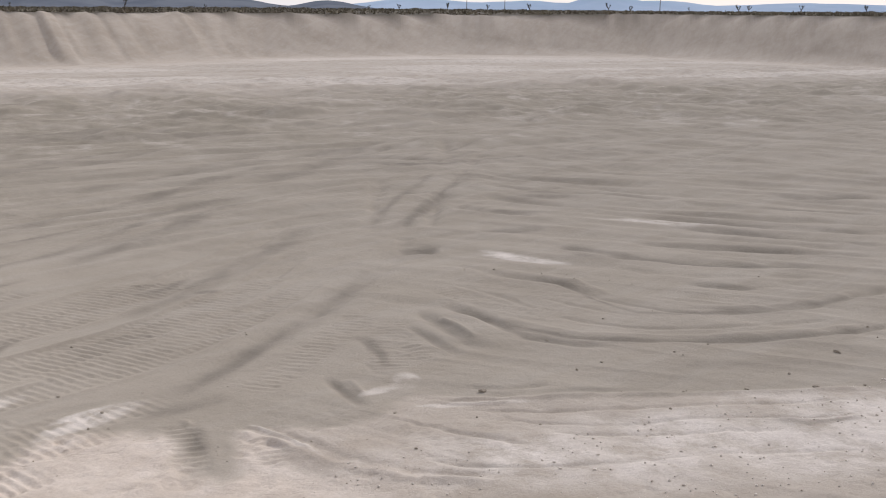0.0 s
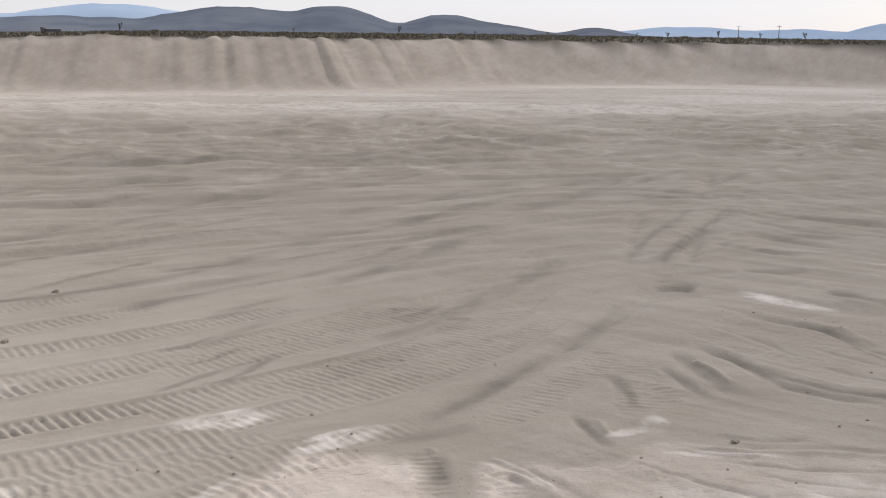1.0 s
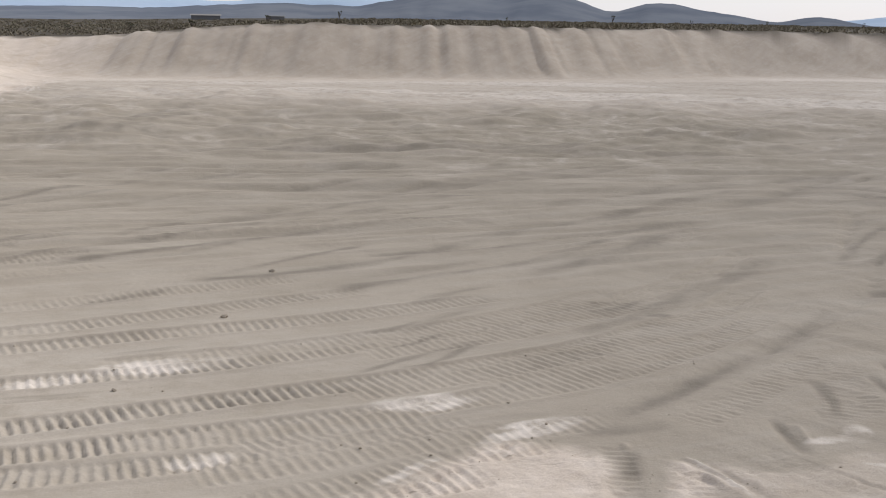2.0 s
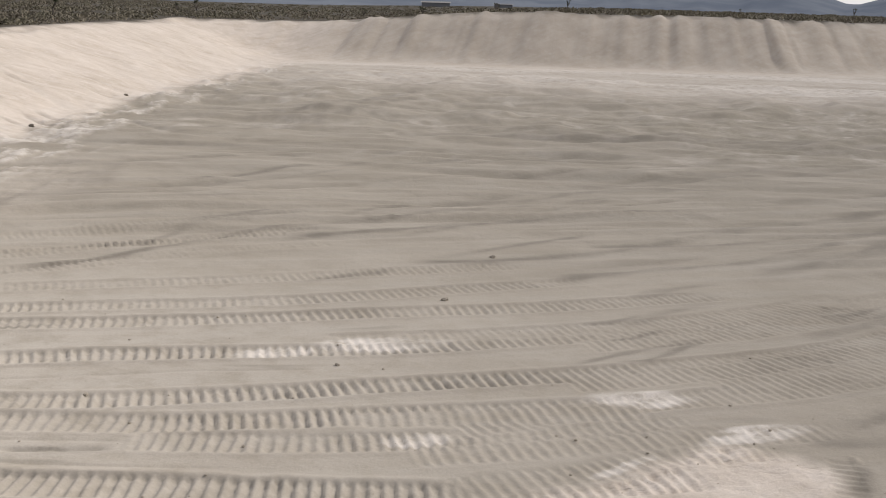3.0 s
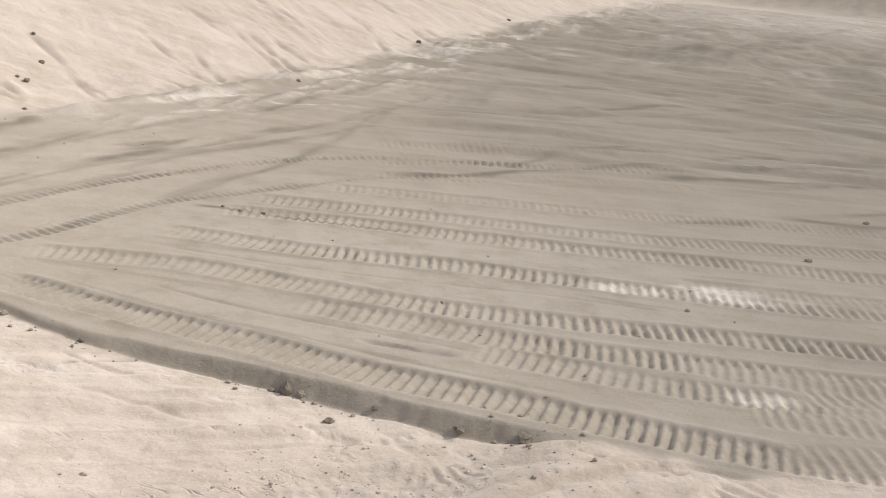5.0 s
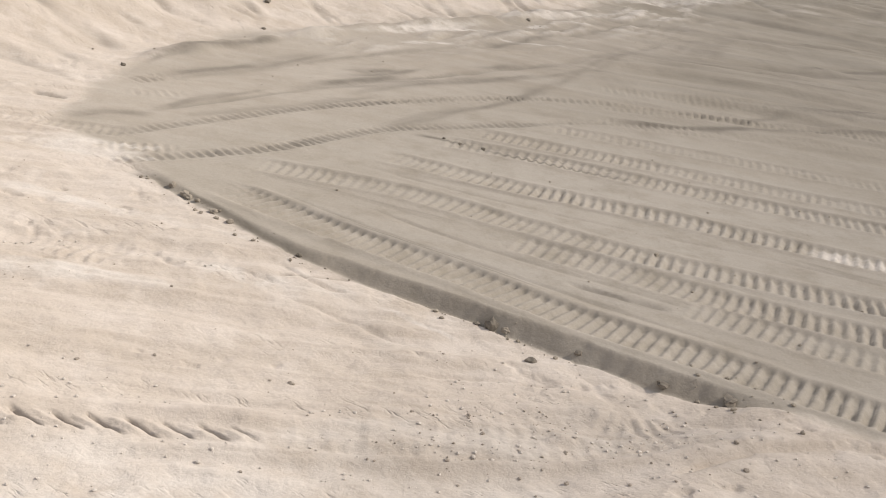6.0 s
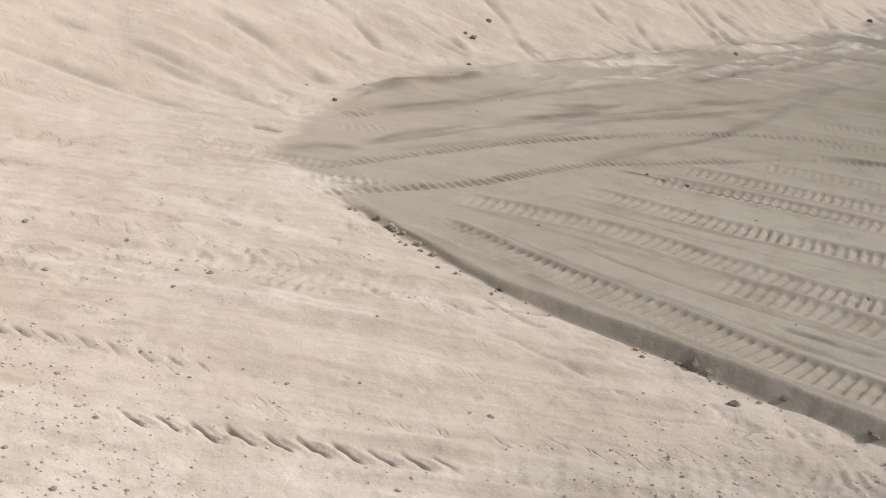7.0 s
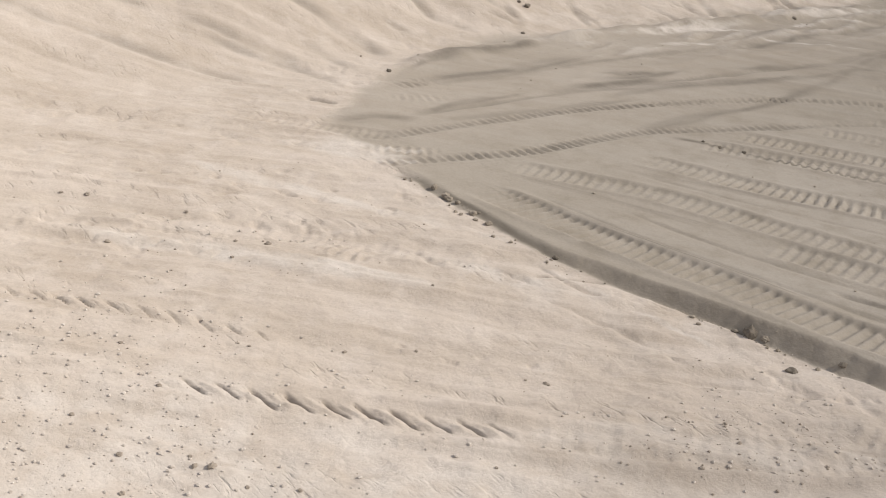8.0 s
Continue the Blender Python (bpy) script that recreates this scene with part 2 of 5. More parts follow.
belt([(-7.47, 9.82), (-6.2, 10.42), (-4.84, 10.92), (-3.4, 11.5), (-1.65, 12.33), (-0.4, 12.85), (2.0, 14.2)], 0.38, 0.028, 0.028)
belt([(-7.51, 10.55), (-5.81, 11.3), (-3.95, 12.06), (-3.0, 12.5), (-1.84, 13.2), (0.4, 14.6)], 0.37, 0.028, 0.03)
belt([(-7.22, 11.72), (-5.46, 12.62), (-4.2, 13.2), (-2.53, 14.14), (-0.6, 15.2)], 0.37, 0.026, 0.02)
belt([(-7.17, 12.73), (-6.0, 13.7), (-4.98, 14.77), (-3.4, 15.9)], 0.37, 0.026, 0.02)
belt([(-7.63, 13.5), (-6.4, 14.6), (-5.34, 15.72), (-3.9, 16.9)], 0.37, 0.028, 0.035)
belt([(-8.32, 14.66), (-7.0, 15.7), (-5.76, 16.8), (-4.4, 17.9)], 0.37, 0.026, 0.02)
belt([(-0.72, 8.52), (0.3, 9.2), (1.43, 9.95), (2.5, 10.7), (3.6, 11.7)], 0.37, 0.024, 0.02)
belt([(1.04, 10.78), (2.85, 11.9), (4.2, 13.2)], 0.4, 0.026, 0.02)
belt([(0.2, 10.0), (1.9, 11.0), (3.7, 12.4), (5.0, 13.9)], 0.43, 0.026, 0.015)
belt([(1.6, 10.3), (3.0, 11.2), (4.3, 12.4)], 0.43, 0.026, 0.01)
belt([(0.3, 11.4), (2.2, 12.5), (3.9, 14.0)], 0.43, 0.022, 0.02)
belt([(6.6, 12.6), (6.9, 11.4), (7.5, 10.5)], 0.38, 0.024, 0.01)
belt([(7.2, 13.3), (7.5, 12.0), (8.0, 11.2)], 0.38, 0.02, 0.0)
belt([(5.2, 11.4), (5.3, 10.4), (5.2, 9.5)], 0.35, 0.022, 0.0)
belt([(3.3, 9.2), (4.2, 10.2), (5.4, 11.7)], 0.37, 0.02, 0.01)
belt([(-1.6, 8.6), (-0.2, 9.05), (1.2, 9.55)], 0.4, 0.026, 0.01)
belt([(-0.9, 7.9), (0.5, 8.5), (1.9, 9.2)], 0.4, 0.026, 0.01)
belt([(-9.5, 6.2), (-9.2, 6.6), (-9.19, 7.75), (-9.16, 8.96), (-9.09, 9.85), (-8.83, 11.14), (-8.46, 12.41), (-7.79, 13.59), (-6.26, 14.95), (-4.2, 16.4)], 0.18, 0.024, 0.015)
belt([(-8.47, 5.91), (-8.15, 7.13), (-8.03, 7.9), (-8.08, 8.84), (-8.03, 9.71), (-7.8, 10.39), (-7.41, 11.56), (-7.1, 12.61), (-6.0, 14.0)], 0.2, 0.02, 0.02)
belt([(-0.68, 5.5), (-0.58, 6.2), (-0.48, 6.85)], 0.36, 0.036, 0.03)
belt([(-0.5, 7.3), (0.64, 7.95), (1.27, 8.45), (2.2, 8.8)], 0.42, 0.03, 0.01)
belt([(0.6, 8.55), (1.4, 8.95), (2.2, 9.2), (2.8, 9.5)], 0.36, 0.024, 0.01)
belt([(2.64, 8.85), (2.58, 8.2), (2.5, 7.4)], 0.26, 0.02, 0.012)
belt([(3.05, 8.4), (3.14, 7.86), (3.14, 7.3)], 0.24, 0.018, 0.01)
belt([(3.7, 8.85), (4.12, 8.22), (4.55, 7.6)], 0.3, 0.016, 0.01)
belt([(4.8, 9.3), (5.1, 10.3), (5.6, 11.3)], 0.35, 0.02, 0.0)
# tracks on the pale ground beside the fill, which lies lower
sand_belt([(-5.45, 2.16), (-5.32, 2.3), (-4.82, 2.79), (-4.22, 3.38), (-3.75, 3.8)], 0.135, 0.066, 0.0)
sand_belt([(-3.9, 3.8), (-3.4, 4.25), (-2.6, 5.1), (-1.9, 6.2)], 0.4, 0.01, 0.012)
sand_belt([(-7.4, 1.7), (-6.57, 2.38), (-5.97, 2.83), (-5.5, 3.2)], 0.13, 0.045, 0.0)
sand_belt([(-8.4, 3.1), (-7.3, 4.1), (-6.6, 4.7), (-5.6, 5.5)], 0.3, 0.012, 0.01)
sand_belt([(-3.5, 4.5), (-2.7, 5.4), (-2.1, 6.3)], 0.35, 0.01, 0.01)
sand_belt([(-10.6, 5.6), (-9.7, 6.3), (-9.0, 6.9)], 0.3, 0.03, 0.02)
# ridges and furrows left by blades and wheels: corners, height, half-width
ridge([(2.9, 9.65), (3.97, 10.82), (5.32, 12.39), (6.52, 13.98), (8.33, 17.07), (11.86, 22.56), (16, 29)], -0.04, 0.2)
ridge([(2.3, 9.9), (3.4, 11.1), (4.8, 12.8), (6.0, 14.4), (7.8, 17.5)], -0.02, 0.16)
ridge([(7.37, 13.7), (7.76, 12.69), (8.2, 12.1), (8.23, 11.18), (8.6, 10.35), (9.3, 9.99), (10.28, 9.87), (11.78, 10.18), (14, 10.5)], -0.032, 0.075)
ridge([(7.6, 13.7), (8.0, 12.75), (8.42, 12.1), (8.45, 11.25), (8.75, 10.55), (9.35, 10.2), (10.28, 10.07), (11.7, 10.36)], 0.02, 0.09)
ridge([(6.33, 11.7), (6.53, 11.0), (6.72, 10.26), (7.0, 9.75), (8.0, 9.26), (9.18, 8.9), (10.47, 8.83), (13, 8.7)], -0.034, 0.07)
ridge([(6.5, 11.7), (6.7, 11.0), (6.9, 10.33), (7.15, 9.93), (8.05, 9.44), (9.2, 9.08), (10.47, 9.0)], 0.02, 0.08)
ridge([(6.9, 12.6), (7.2, 11.6), (7.3, 10.7), (7.8, 9.95), (8.8, 9.5), (10.2, 9.3)], -0.025, 0.06)
ridge([(7.1, 13.2), (7.5, 12.1), (7.75, 11.0), (8.2, 10.2)], -0.022, 0.06)
ridge([(11.77, 15.09), (12.41, 14.29), (12.95, 13.35), (13.9, 12.2)], -0.077, 0.17)
ridge([(11.88, 15.91), (12.96, 14.72), (14.65, 13.13)], -0.066, 0.17)
ridge([(10.4, 14.11), (11.66, 13.04), (13.26, 11.69)], -0.066, 0.16)
ridge([(11.1, 14.5), (12.1, 13.5), (13.4, 12.2)], -0.055, 0.14)
ridge([(12.4, 16.3), (13.6, 15.1), (15.2, 13.6)], -0.055, 0.17)
ridge([(13.2, 16.9), (14.6, 15.6), (16.2, 14.3)], -0.066, 0.2)
ridge([(9.53, 13.34), (10.6, 12.29), (12.14, 11.46)], -0.05, 0.13)
ridge([(9.63, 11.6), (10.15, 10.95), (11.33, 10.8)], -0.039, 0.12)
ridge([(9.2, 12.7), (10.1, 11.7), (11.6, 11.05)], -0.033, 0.12)
ridge([(11.27, 20.01), (11.6, 18.85), (12.7, 18.2), (13.39, 16.91)], -0.066, 0.22)
ridge([(9.43, 18.14), (9.69, 17.2), (10.37, 16.51)], -0.066, 0.17)
ridge([(10.4, 19.0), (10.8, 17.9), (11.7, 16.9)], -0.055, 0.17)
ridge([(8.74, 15.77), (9.28, 15.66), (9.94, 15.55)], -0.055, 0.14)
ridge([(7.33, 15.59), (8.1, 15.62), (8.87, 15.62)], -0.044, 0.13)
ridge([(9.3, 14.2), (9.6, 13.61), (9.85, 12.9)], -0.055, 0.14)
ridge([(6.93, 14.7), (7.25, 14.61), (7.6, 14.56)], -0.066, 0.17)
ridge([(15.5, 17.16), (15.9, 16.4), (17.46, 16.01)], -0.066, 0.23)
ridge([(4.75, 8.6), (5.45, 8.25), (6.2, 8.03), (7.43, 7.62), (8.83, 7.2)], 0.035, 0.06)
ridge([(5.23, 8.7), (5.57, 8.5), (6.04, 8.44)], -0.03, 0.06)
ridge([(5.04, 7.91), (5.82, 7.4), (7.05, 7.06), (7.67, 6.8), (8.36, 6.66)], -0.014, 0.045)
ridge([(4.05, 7.4), (4.48, 6.97), (5.13, 6.66), (5.82, 6.52), (6.55, 6.41), (7.7, 5.98)], -0.014, 0.045)
ridge([(4.28, 8.23), (4.67, 7.69), (5.16, 7.13)], -0.025, 0.05)
ridge([(5.3, 7.4), (6.2, 7.0), (7.4, 6.6)], -0.02, 0.04)
ridge([(4.9, 8.2), (5.9, 7.75), (7.2, 7.35), (8.5, 7.0)], -0.022, 0.04)
ridge([(2.98, 8.48), (3.3, 7.93), (3.52, 7.39), (3.9, 6.93), (4.61, 6.55)], 0.04, 0.07)
ridge([(3.14, 8.5), (3.45, 7.98), (3.68, 7.45), (4.05, 7.03), (4.7, 6.68)], -0.035, 0.08)
ridge([(11.86, 22.56), (10.6, 19.5)], 0.05, 0.3)
ridge([(9.9, 19.5), (9.0, 18.0), (8.2, 16.2)], -0.05, 0.2)
ridge([(8.9, 25.2), (11.0, 24.2), (12.7, 22.8)], -0.09, 0.25)
ridge([(9.3, 21.5), (8.4, 19.2), (7.6, 17.3)], -0.06, 0.22)
ridge([(13.5, 27.5), (11.0, 22.0)], -0.05, 0.25)
ridge([(-9.78, 7.46), (-9.88, 9.2), (-9.83, 11.82), (-9.63, 15.76), (-10.22, 21.74)], -0.03, 0.12)
ridge([(-10.8, 9.0), (-11.0, 12.0), (-11.0, 16.5), (-11.6, 22)], -0.025, 0.14)
ridge([(-10.3, 10.2), (-10.5, 13.5), (-10.4, 18.2)], 0.025, 0.14)
ridge([(-12.0, 9.8), (-12.5, 12.5), (-12.5, 18), (-12.8, 22)], 0.1, 0.3)
ridge([(-6.2, 7.25), (-4.9, 7.35), (-3.9, 7.55), (-2.9, 7.75)], -0.014, 0.035)
ridge([(-7.0, 8.25), (-5.2, 8.75), (-3.2, 9.6), (-1.9, 10.0)], -0.014, 0.035)
ridge([(-7.0, 6.82), (-5.7, 6.86), (-4.5, 7.02), (-3.2, 7.18), (-1.9, 7.42)], -0.016, 0.03)
ridge([(-4.0, 7.3), (-3.1, 7.55)], -0.03, 0.05)
ridge([(-5.71, 4.13), (-4.97, 4.73), (-4.7, 5.41), (-4.24, 5.76)], -0.01, 0.04)
ridge([(-3.39, 4.28), (-2.98, 5.0), (-2.42, 5.85), (-1.61, 6.37)], -0.03, 0.045)
ridge([(-1.86, 5.19), (-1.62, 5.92), (-0.94, 6.71), (-0.35, 6.86)], -0.035, 0.05)
ridge([(-3.02, 4.25), (-2.55, 5.0), (-2.14, 5.73)], -0.025, 0.04)
ridge([(-6.9, 6.28), (-5.7, 6.3), (-4.7, 6.43), (-3.6, 6.5)], 0.016, 0.035)
ridge([(-5.75, 5.72), (-5.3, 5.66), (-4.85, 5.8)], -0.02, 0.03)
ridge([(-5.3, 5.2), (-4.6, 5.45), (-4.1, 5.5)], -0.012, 0.03)
ridge([(-6.6, 4.9), (-5.9, 5.25), (-5.3, 5.45)], -0.02, 0.035)
ridge([(-3.9, 5.1), (-3.4, 5.6), (-3.0, 5.95)], -0.022, 0.03)
ridge([(-5.0, 2.9), (-3.9, 3.95), (-2.9, 4.95), (-2.0, 6.1)], 0.035, 0.07)
ridge([(-5.0, 3.25), (-3.8, 4.3), (-2.9, 5.25), (-2.2, 6.15)], -0.03, 0.08)
ridge([(-4.4, 2.9), (-3.2, 4.1), (-2.2, 5.2), (-1.4, 6.4)], 0.035, 0.08)
ridge([(-7.8, 3.4), (-6.2, 4.35), (-5.2, 5.2)], 0.03, 0.1)
ridge([(-8.6, 2.2), (-7.4, 3.35), (-6.1, 4.2), (-4.7, 5.5)], 0.035, 0.12)
ridge([(-10.2, 23.0), (-9.72, 21.1), (-9.3, 19.0)], -0.04, 0.3)
ridge([(-13, 29.5), (-9.5, 27.2), (-6, 26.6)], -0.06, 0.25)
# bands of moist, rolled-down soil and of painted shade: corners, half-width, strength
damp_shade_band([(2.6, 9.3), (3.97, 10.82), (5.32, 12.39), (6.52, 13.98)], 0.14, 0.7)
damp_shade_band([(7.59, 16.24), (9.19, 18.58), (11.44, 21.69)], 0.13, 0.85)
damp_shade_band([(7.2, 16.5), (8.9, 19.3), (10.8, 22.0)], 0.11, 0.6)
damp_shade_band([(9.0, 23.8), (10.6, 23.6), (12.6, 23.1)], 0.2, 0.6)
damp_shade_band([(6.85, 14.72), (7.25, 14.61), (7.7, 14.54)], 0.3, 1.0)
damp_shade_band([(9.3, 14.25), (9.6, 13.61), (9.9, 12.8)], 0.26, 0.9)
damp_shade_band([(9.1, 17.3), (9.9, 17.1), (11.2, 16.6)], 0.2, 0.8)
damp_shade_band([(10.3, 18.4), (11.4, 18.3), (12.6, 18.0)], 0.24, 0.7)
damp_shade_band([(15.3, 17.1), (16.2, 16.6), (17.2, 16.0)], 0.4, 0.8)
# several of these repeat a furrow's line and darken it in the colour
damp_shade_band([(8.23, 11.18), (8.6, 10.35), (9.3, 9.99), (10.28, 9.87), (11.78, 10.18)], 0.08, 0.5)
damp_shade_band([(6.53, 11.0), (6.72, 10.26), (7.0, 9.75), (8.0, 9.26), (9.18, 8.9), (10.47, 8.83)], 0.09, 0.6)
damp_shade_band([(5.7, 8.36), (6.2, 8.2), (7.0, 7.95)], 0.09, 0.5)
damp_shade_band([(7.0, 8.7), (8.4, 8.2), (9.8, 7.9)], 0.16, 0.35)
damp_shade_band([(11.77, 15.09), (12.41, 14.29), (12.95, 13.35), (13.9, 12.2)], 0.19, 0.88)
damp_shade_band([(11.88, 15.91), (12.96, 14.72), (14.65, 13.13)], 0.19, 0.74)
damp_shade_band([(10.4, 14.11), (11.66, 13.04), (13.26, 11.69)], 0.18, 0.81)
damp_shade_band([(13.2, 16.9), (14.6, 15.6), (16.2, 14.3)], 0.22, 0.68)
damp_shade_band([(11.27, 20.01), (11.6, 18.85), (12.7, 18.2), (13.39, 16.91)], 0.24, 0.68)
damp_shade_band([(8.74, 15.77), (9.28, 15.66), (9.94, 15.55)], 0.19, 0.81)
damp_shade_band([(9.53, 13.34), (10.6, 12.29), (12.14, 11.46)], 0.14, 0.68)
damp_shade_band([(5.04, 7.91), (5.82, 7.4), (7.05, 7.06), (7.67, 6.8), (8.36, 6.66)], 0.03, 0.4)
damp_shade_band([(4.05, 7.4), (4.48, 6.97), (5.13, 6.66), (5.82, 6.52), (6.55, 6.41)], 0.03, 0.4)
damp_shade_band([(2.3, 9.0), (2.76, 9.2), (3.2, 9.2)], 0.1, 0.6)
damp_shade_band([(3.2, 8.5), (3.5, 7.98), (3.73, 7.45), (4.1, 7.03)], 0.1, 0.4)
damp_shade_band([(-7.11, 12.91), (-6.1, 14.04), (-4.86, 16.4), (-3.01, 17.99), (0.6, 21.7)], 0.14, 0.83)
damp_shade_band([(-4.44, 15.85), (-2.81, 17.06), (-1.19, 18.45), (2.12, 20.74)], 0.14, 0.83)
damp_shade_band([(-2.35, 14.83), (-1.0, 15.4), (0.69, 16.67), (2.83, 19.2)], 0.14, 0.83)
damp_shade_band([(1.37, 18.06), (3.51, 19.8), (5.33, 21.4)], 0.18, 0.75)
damp_shade_band([(-1.43, 20.4), (0.09, 22.4), (3.0, 23.4)], 0.18, 0.75)
damp_shade_band([(0.05, 16.65), (2.42, 17.68), (3.77, 18.8), (6.31, 20.3)], 0.16, 0.83)
damp_shade_band([(-0.39, 14.38), (1.09, 15.4), (2.82, 16.6), (4.2, 18.2)], 0.16, 0.75)
damp_shade_band([(2.36, 15.34), (4.09, 17.04), (6.33, 20.1)], 0.2, 0.83)
damp_shade_band([(2.7, 12.25), (4.73, 14.6), (6.53, 17.0)], 0.18, 0.75)
damp_shade_band([(1.64, 18.29), (4.29, 20.5), (8.16, 24.2)], 0.18, 0.75)
damp_shade_band([(-7.84, 20.64), (-5.55, 23.6), (-2.16, 26.5)], 0.13, 0.75)
damp_shade_band([(-9.5, 28.5), (-8.4, 32.7), (-7.4, 43)], 0.25, 0.6)
damp_shade_band([(-10.4, 28.5), (-9.3, 33), (-8.3, 43)], 0.25, 0.5)
damp_shade_band([(-9.5, 6.2), (-9.2, 6.6), (-9.19, 7.75), (-9.16, 8.96), (-9.09, 9.85), (-8.83, 11.14), (-8.46, 12.41), (-7.79, 13.59), (-6.26, 14.95), (-4.2, 16.4)], 0.09, 0.3)
damp_shade_band([(-8.47, 5.91), (-8.15, 7.13), (-8.03, 7.9), (-8.08, 8.84), (-8.03, 9.71), (-7.8, 10.39), (-7.41, 11.56), (-7.1, 12.61), (-6.0, 14.0)], 0.08, 0.3)
damp_shade_band([(-8.05, 9.4), (-8.24, 10.98), (-8.27, 12.3), (-8.77, 14.5), (-9.55, 17.41), (-10.45, 21.75)], 0.11, 0.6)
damp_shade_band([(-3.7, 3.8), (-2.7, 5.0), (-1.6, 6.3)], 0.5, 0.22)
damp_shade_band([(-10.03, 10.1), (-9.99, 11.2), (-9.84, 12.3)], 0.14, 0.8)
damp_shade_band([(-9.44, 10.2), (-9.5, 11.8), (-9.16, 13.75), (-8.97, 16.43)], 0.12, 0.6)
damp_shade_band([(-11.07, 8.6), (-11.14, 9.59), (-11.16, 10.8)], 0.14, 0.7)
damp_shade_band([(-9.46, 7.6), (-9.28, 9.25), (-9.18, 10.95)], 0.1, 0.5)
damp_shade_band([(-9.35, 19.0), (-9.72, 21.09), (-10.0, 22.6)], 0.3, 0.6)
damp_shade_band([(-10.83, 15.0), (-11.13, 17.63), (-11.4, 21.03)], 0.14, 0.6)
damp_shade_band([(-6.13, 14.47), (-5.83, 16.69), (-5.18, 17.44), (-3.92, 18.11)], 0.16, 0.55)
damp_shade_band([(-3.35, 13.35), (-2.81, 13.9), (-2.16, 14.59)], 0.14, 0.6)
damp_shade_band([(-7.54, 18.3), (-6.22, 18.92), (-5.09, 20.1)], 0.2, 0.5)
damp_shade_band([(-7.62, 7.01), (-7.21, 7.13), (-6.64, 7.34), (-6.04, 7.48), (-5.46, 7.58)], 0.035, 0.7)
damp_shade_band([(-7.26, 8.2), (-6.32, 8.64), (-4.97, 9.23)], 0.035, 0.5)
damp_shade_band([(-7.4, 9.95), (-6.75, 10.25), (-5.9, 10.7)], 0.05, 0.6)
damp_shade_band([(-9.71, 7.4), (-10.02, 8.54), (-9.99, 9.45)], 0.09, 0.6)
damp_shade_band([(-10.94, 9.4), (-11.13, 10.8), (-11.4, 12.2)], 0.12, 0.6)
damp_shade_band([(-10.33, 11.0), (-10.09, 12.0), (-10.19, 13.0)], 0.13, 0.7)
damp_shade_band([(-10.06, 9.79), (-9.51, 11.93), (-9.14, 14.67)], 0.1, 0.6)
damp_shade_band([(-11.6, 8.7), (-12.1, 9.8), (-12.1, 10.6), (-12.2, 11.9)], 0.09, 0.6)
damp_shade_band([(-11.37, 15.7), (-11.55, 17.2), (-11.65, 18.7)], 0.16, 0.5)
# dark line of a track's far edge, its shade put into the colour
damp_shade_band([(-7.64, 6.58), (-6.71, 6.75), (-5.58, 6.83), (-4.74, 6.96), (-3.8, 7.03)], 0.035, 0.8)
damp_shade_band([(-3.75, 7.3), (-3.4, 7.42), (-3.05, 7.53)], 0.035, 0.8)
damp_shade_band([(-7.8, 9.75), (-7.4, 9.95), (-7.0, 10.15)], 0.08, 0.8)
damp_shade_band([(-9.8, 7.46), (-9.88, 9.2), (-9.83, 11.82), (-9.63, 15.76), (-10.1, 20)], 0.08, 0.5)
damp_shade_band([(-10.9, 8.6), (-11.1, 12.0), (-11.0, 16.5)], 0.09, 0.45)
damp_shade_band([(-7.3, 9.98), (-6.2, 10.62), (-4.84, 11.12), (-3.4, 11.7), (-1.65, 12.5)], 0.08, 0.25)
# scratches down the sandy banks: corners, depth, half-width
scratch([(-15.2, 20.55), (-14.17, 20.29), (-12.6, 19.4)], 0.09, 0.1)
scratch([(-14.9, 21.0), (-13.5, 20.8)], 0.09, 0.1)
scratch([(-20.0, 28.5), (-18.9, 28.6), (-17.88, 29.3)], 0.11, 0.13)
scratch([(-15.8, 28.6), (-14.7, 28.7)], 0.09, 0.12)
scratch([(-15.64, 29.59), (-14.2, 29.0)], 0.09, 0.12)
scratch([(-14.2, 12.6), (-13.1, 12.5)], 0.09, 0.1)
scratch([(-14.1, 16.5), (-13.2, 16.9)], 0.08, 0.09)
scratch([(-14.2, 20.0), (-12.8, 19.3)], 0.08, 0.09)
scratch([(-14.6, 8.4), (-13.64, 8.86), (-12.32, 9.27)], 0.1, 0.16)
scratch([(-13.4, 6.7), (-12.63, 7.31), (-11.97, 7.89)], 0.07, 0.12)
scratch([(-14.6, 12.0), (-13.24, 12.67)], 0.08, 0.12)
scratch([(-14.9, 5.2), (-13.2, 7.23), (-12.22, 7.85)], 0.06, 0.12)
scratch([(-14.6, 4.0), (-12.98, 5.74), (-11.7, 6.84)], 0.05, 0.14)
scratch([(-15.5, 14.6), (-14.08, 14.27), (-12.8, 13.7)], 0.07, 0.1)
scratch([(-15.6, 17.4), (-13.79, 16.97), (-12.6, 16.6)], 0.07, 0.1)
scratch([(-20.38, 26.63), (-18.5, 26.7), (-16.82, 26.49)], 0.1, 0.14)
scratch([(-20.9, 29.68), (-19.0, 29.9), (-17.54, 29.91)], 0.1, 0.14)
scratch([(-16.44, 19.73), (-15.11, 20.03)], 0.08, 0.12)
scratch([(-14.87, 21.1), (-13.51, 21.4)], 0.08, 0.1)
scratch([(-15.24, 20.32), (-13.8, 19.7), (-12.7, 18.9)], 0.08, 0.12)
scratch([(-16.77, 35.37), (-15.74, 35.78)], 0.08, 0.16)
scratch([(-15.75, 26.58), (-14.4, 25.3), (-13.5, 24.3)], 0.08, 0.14)
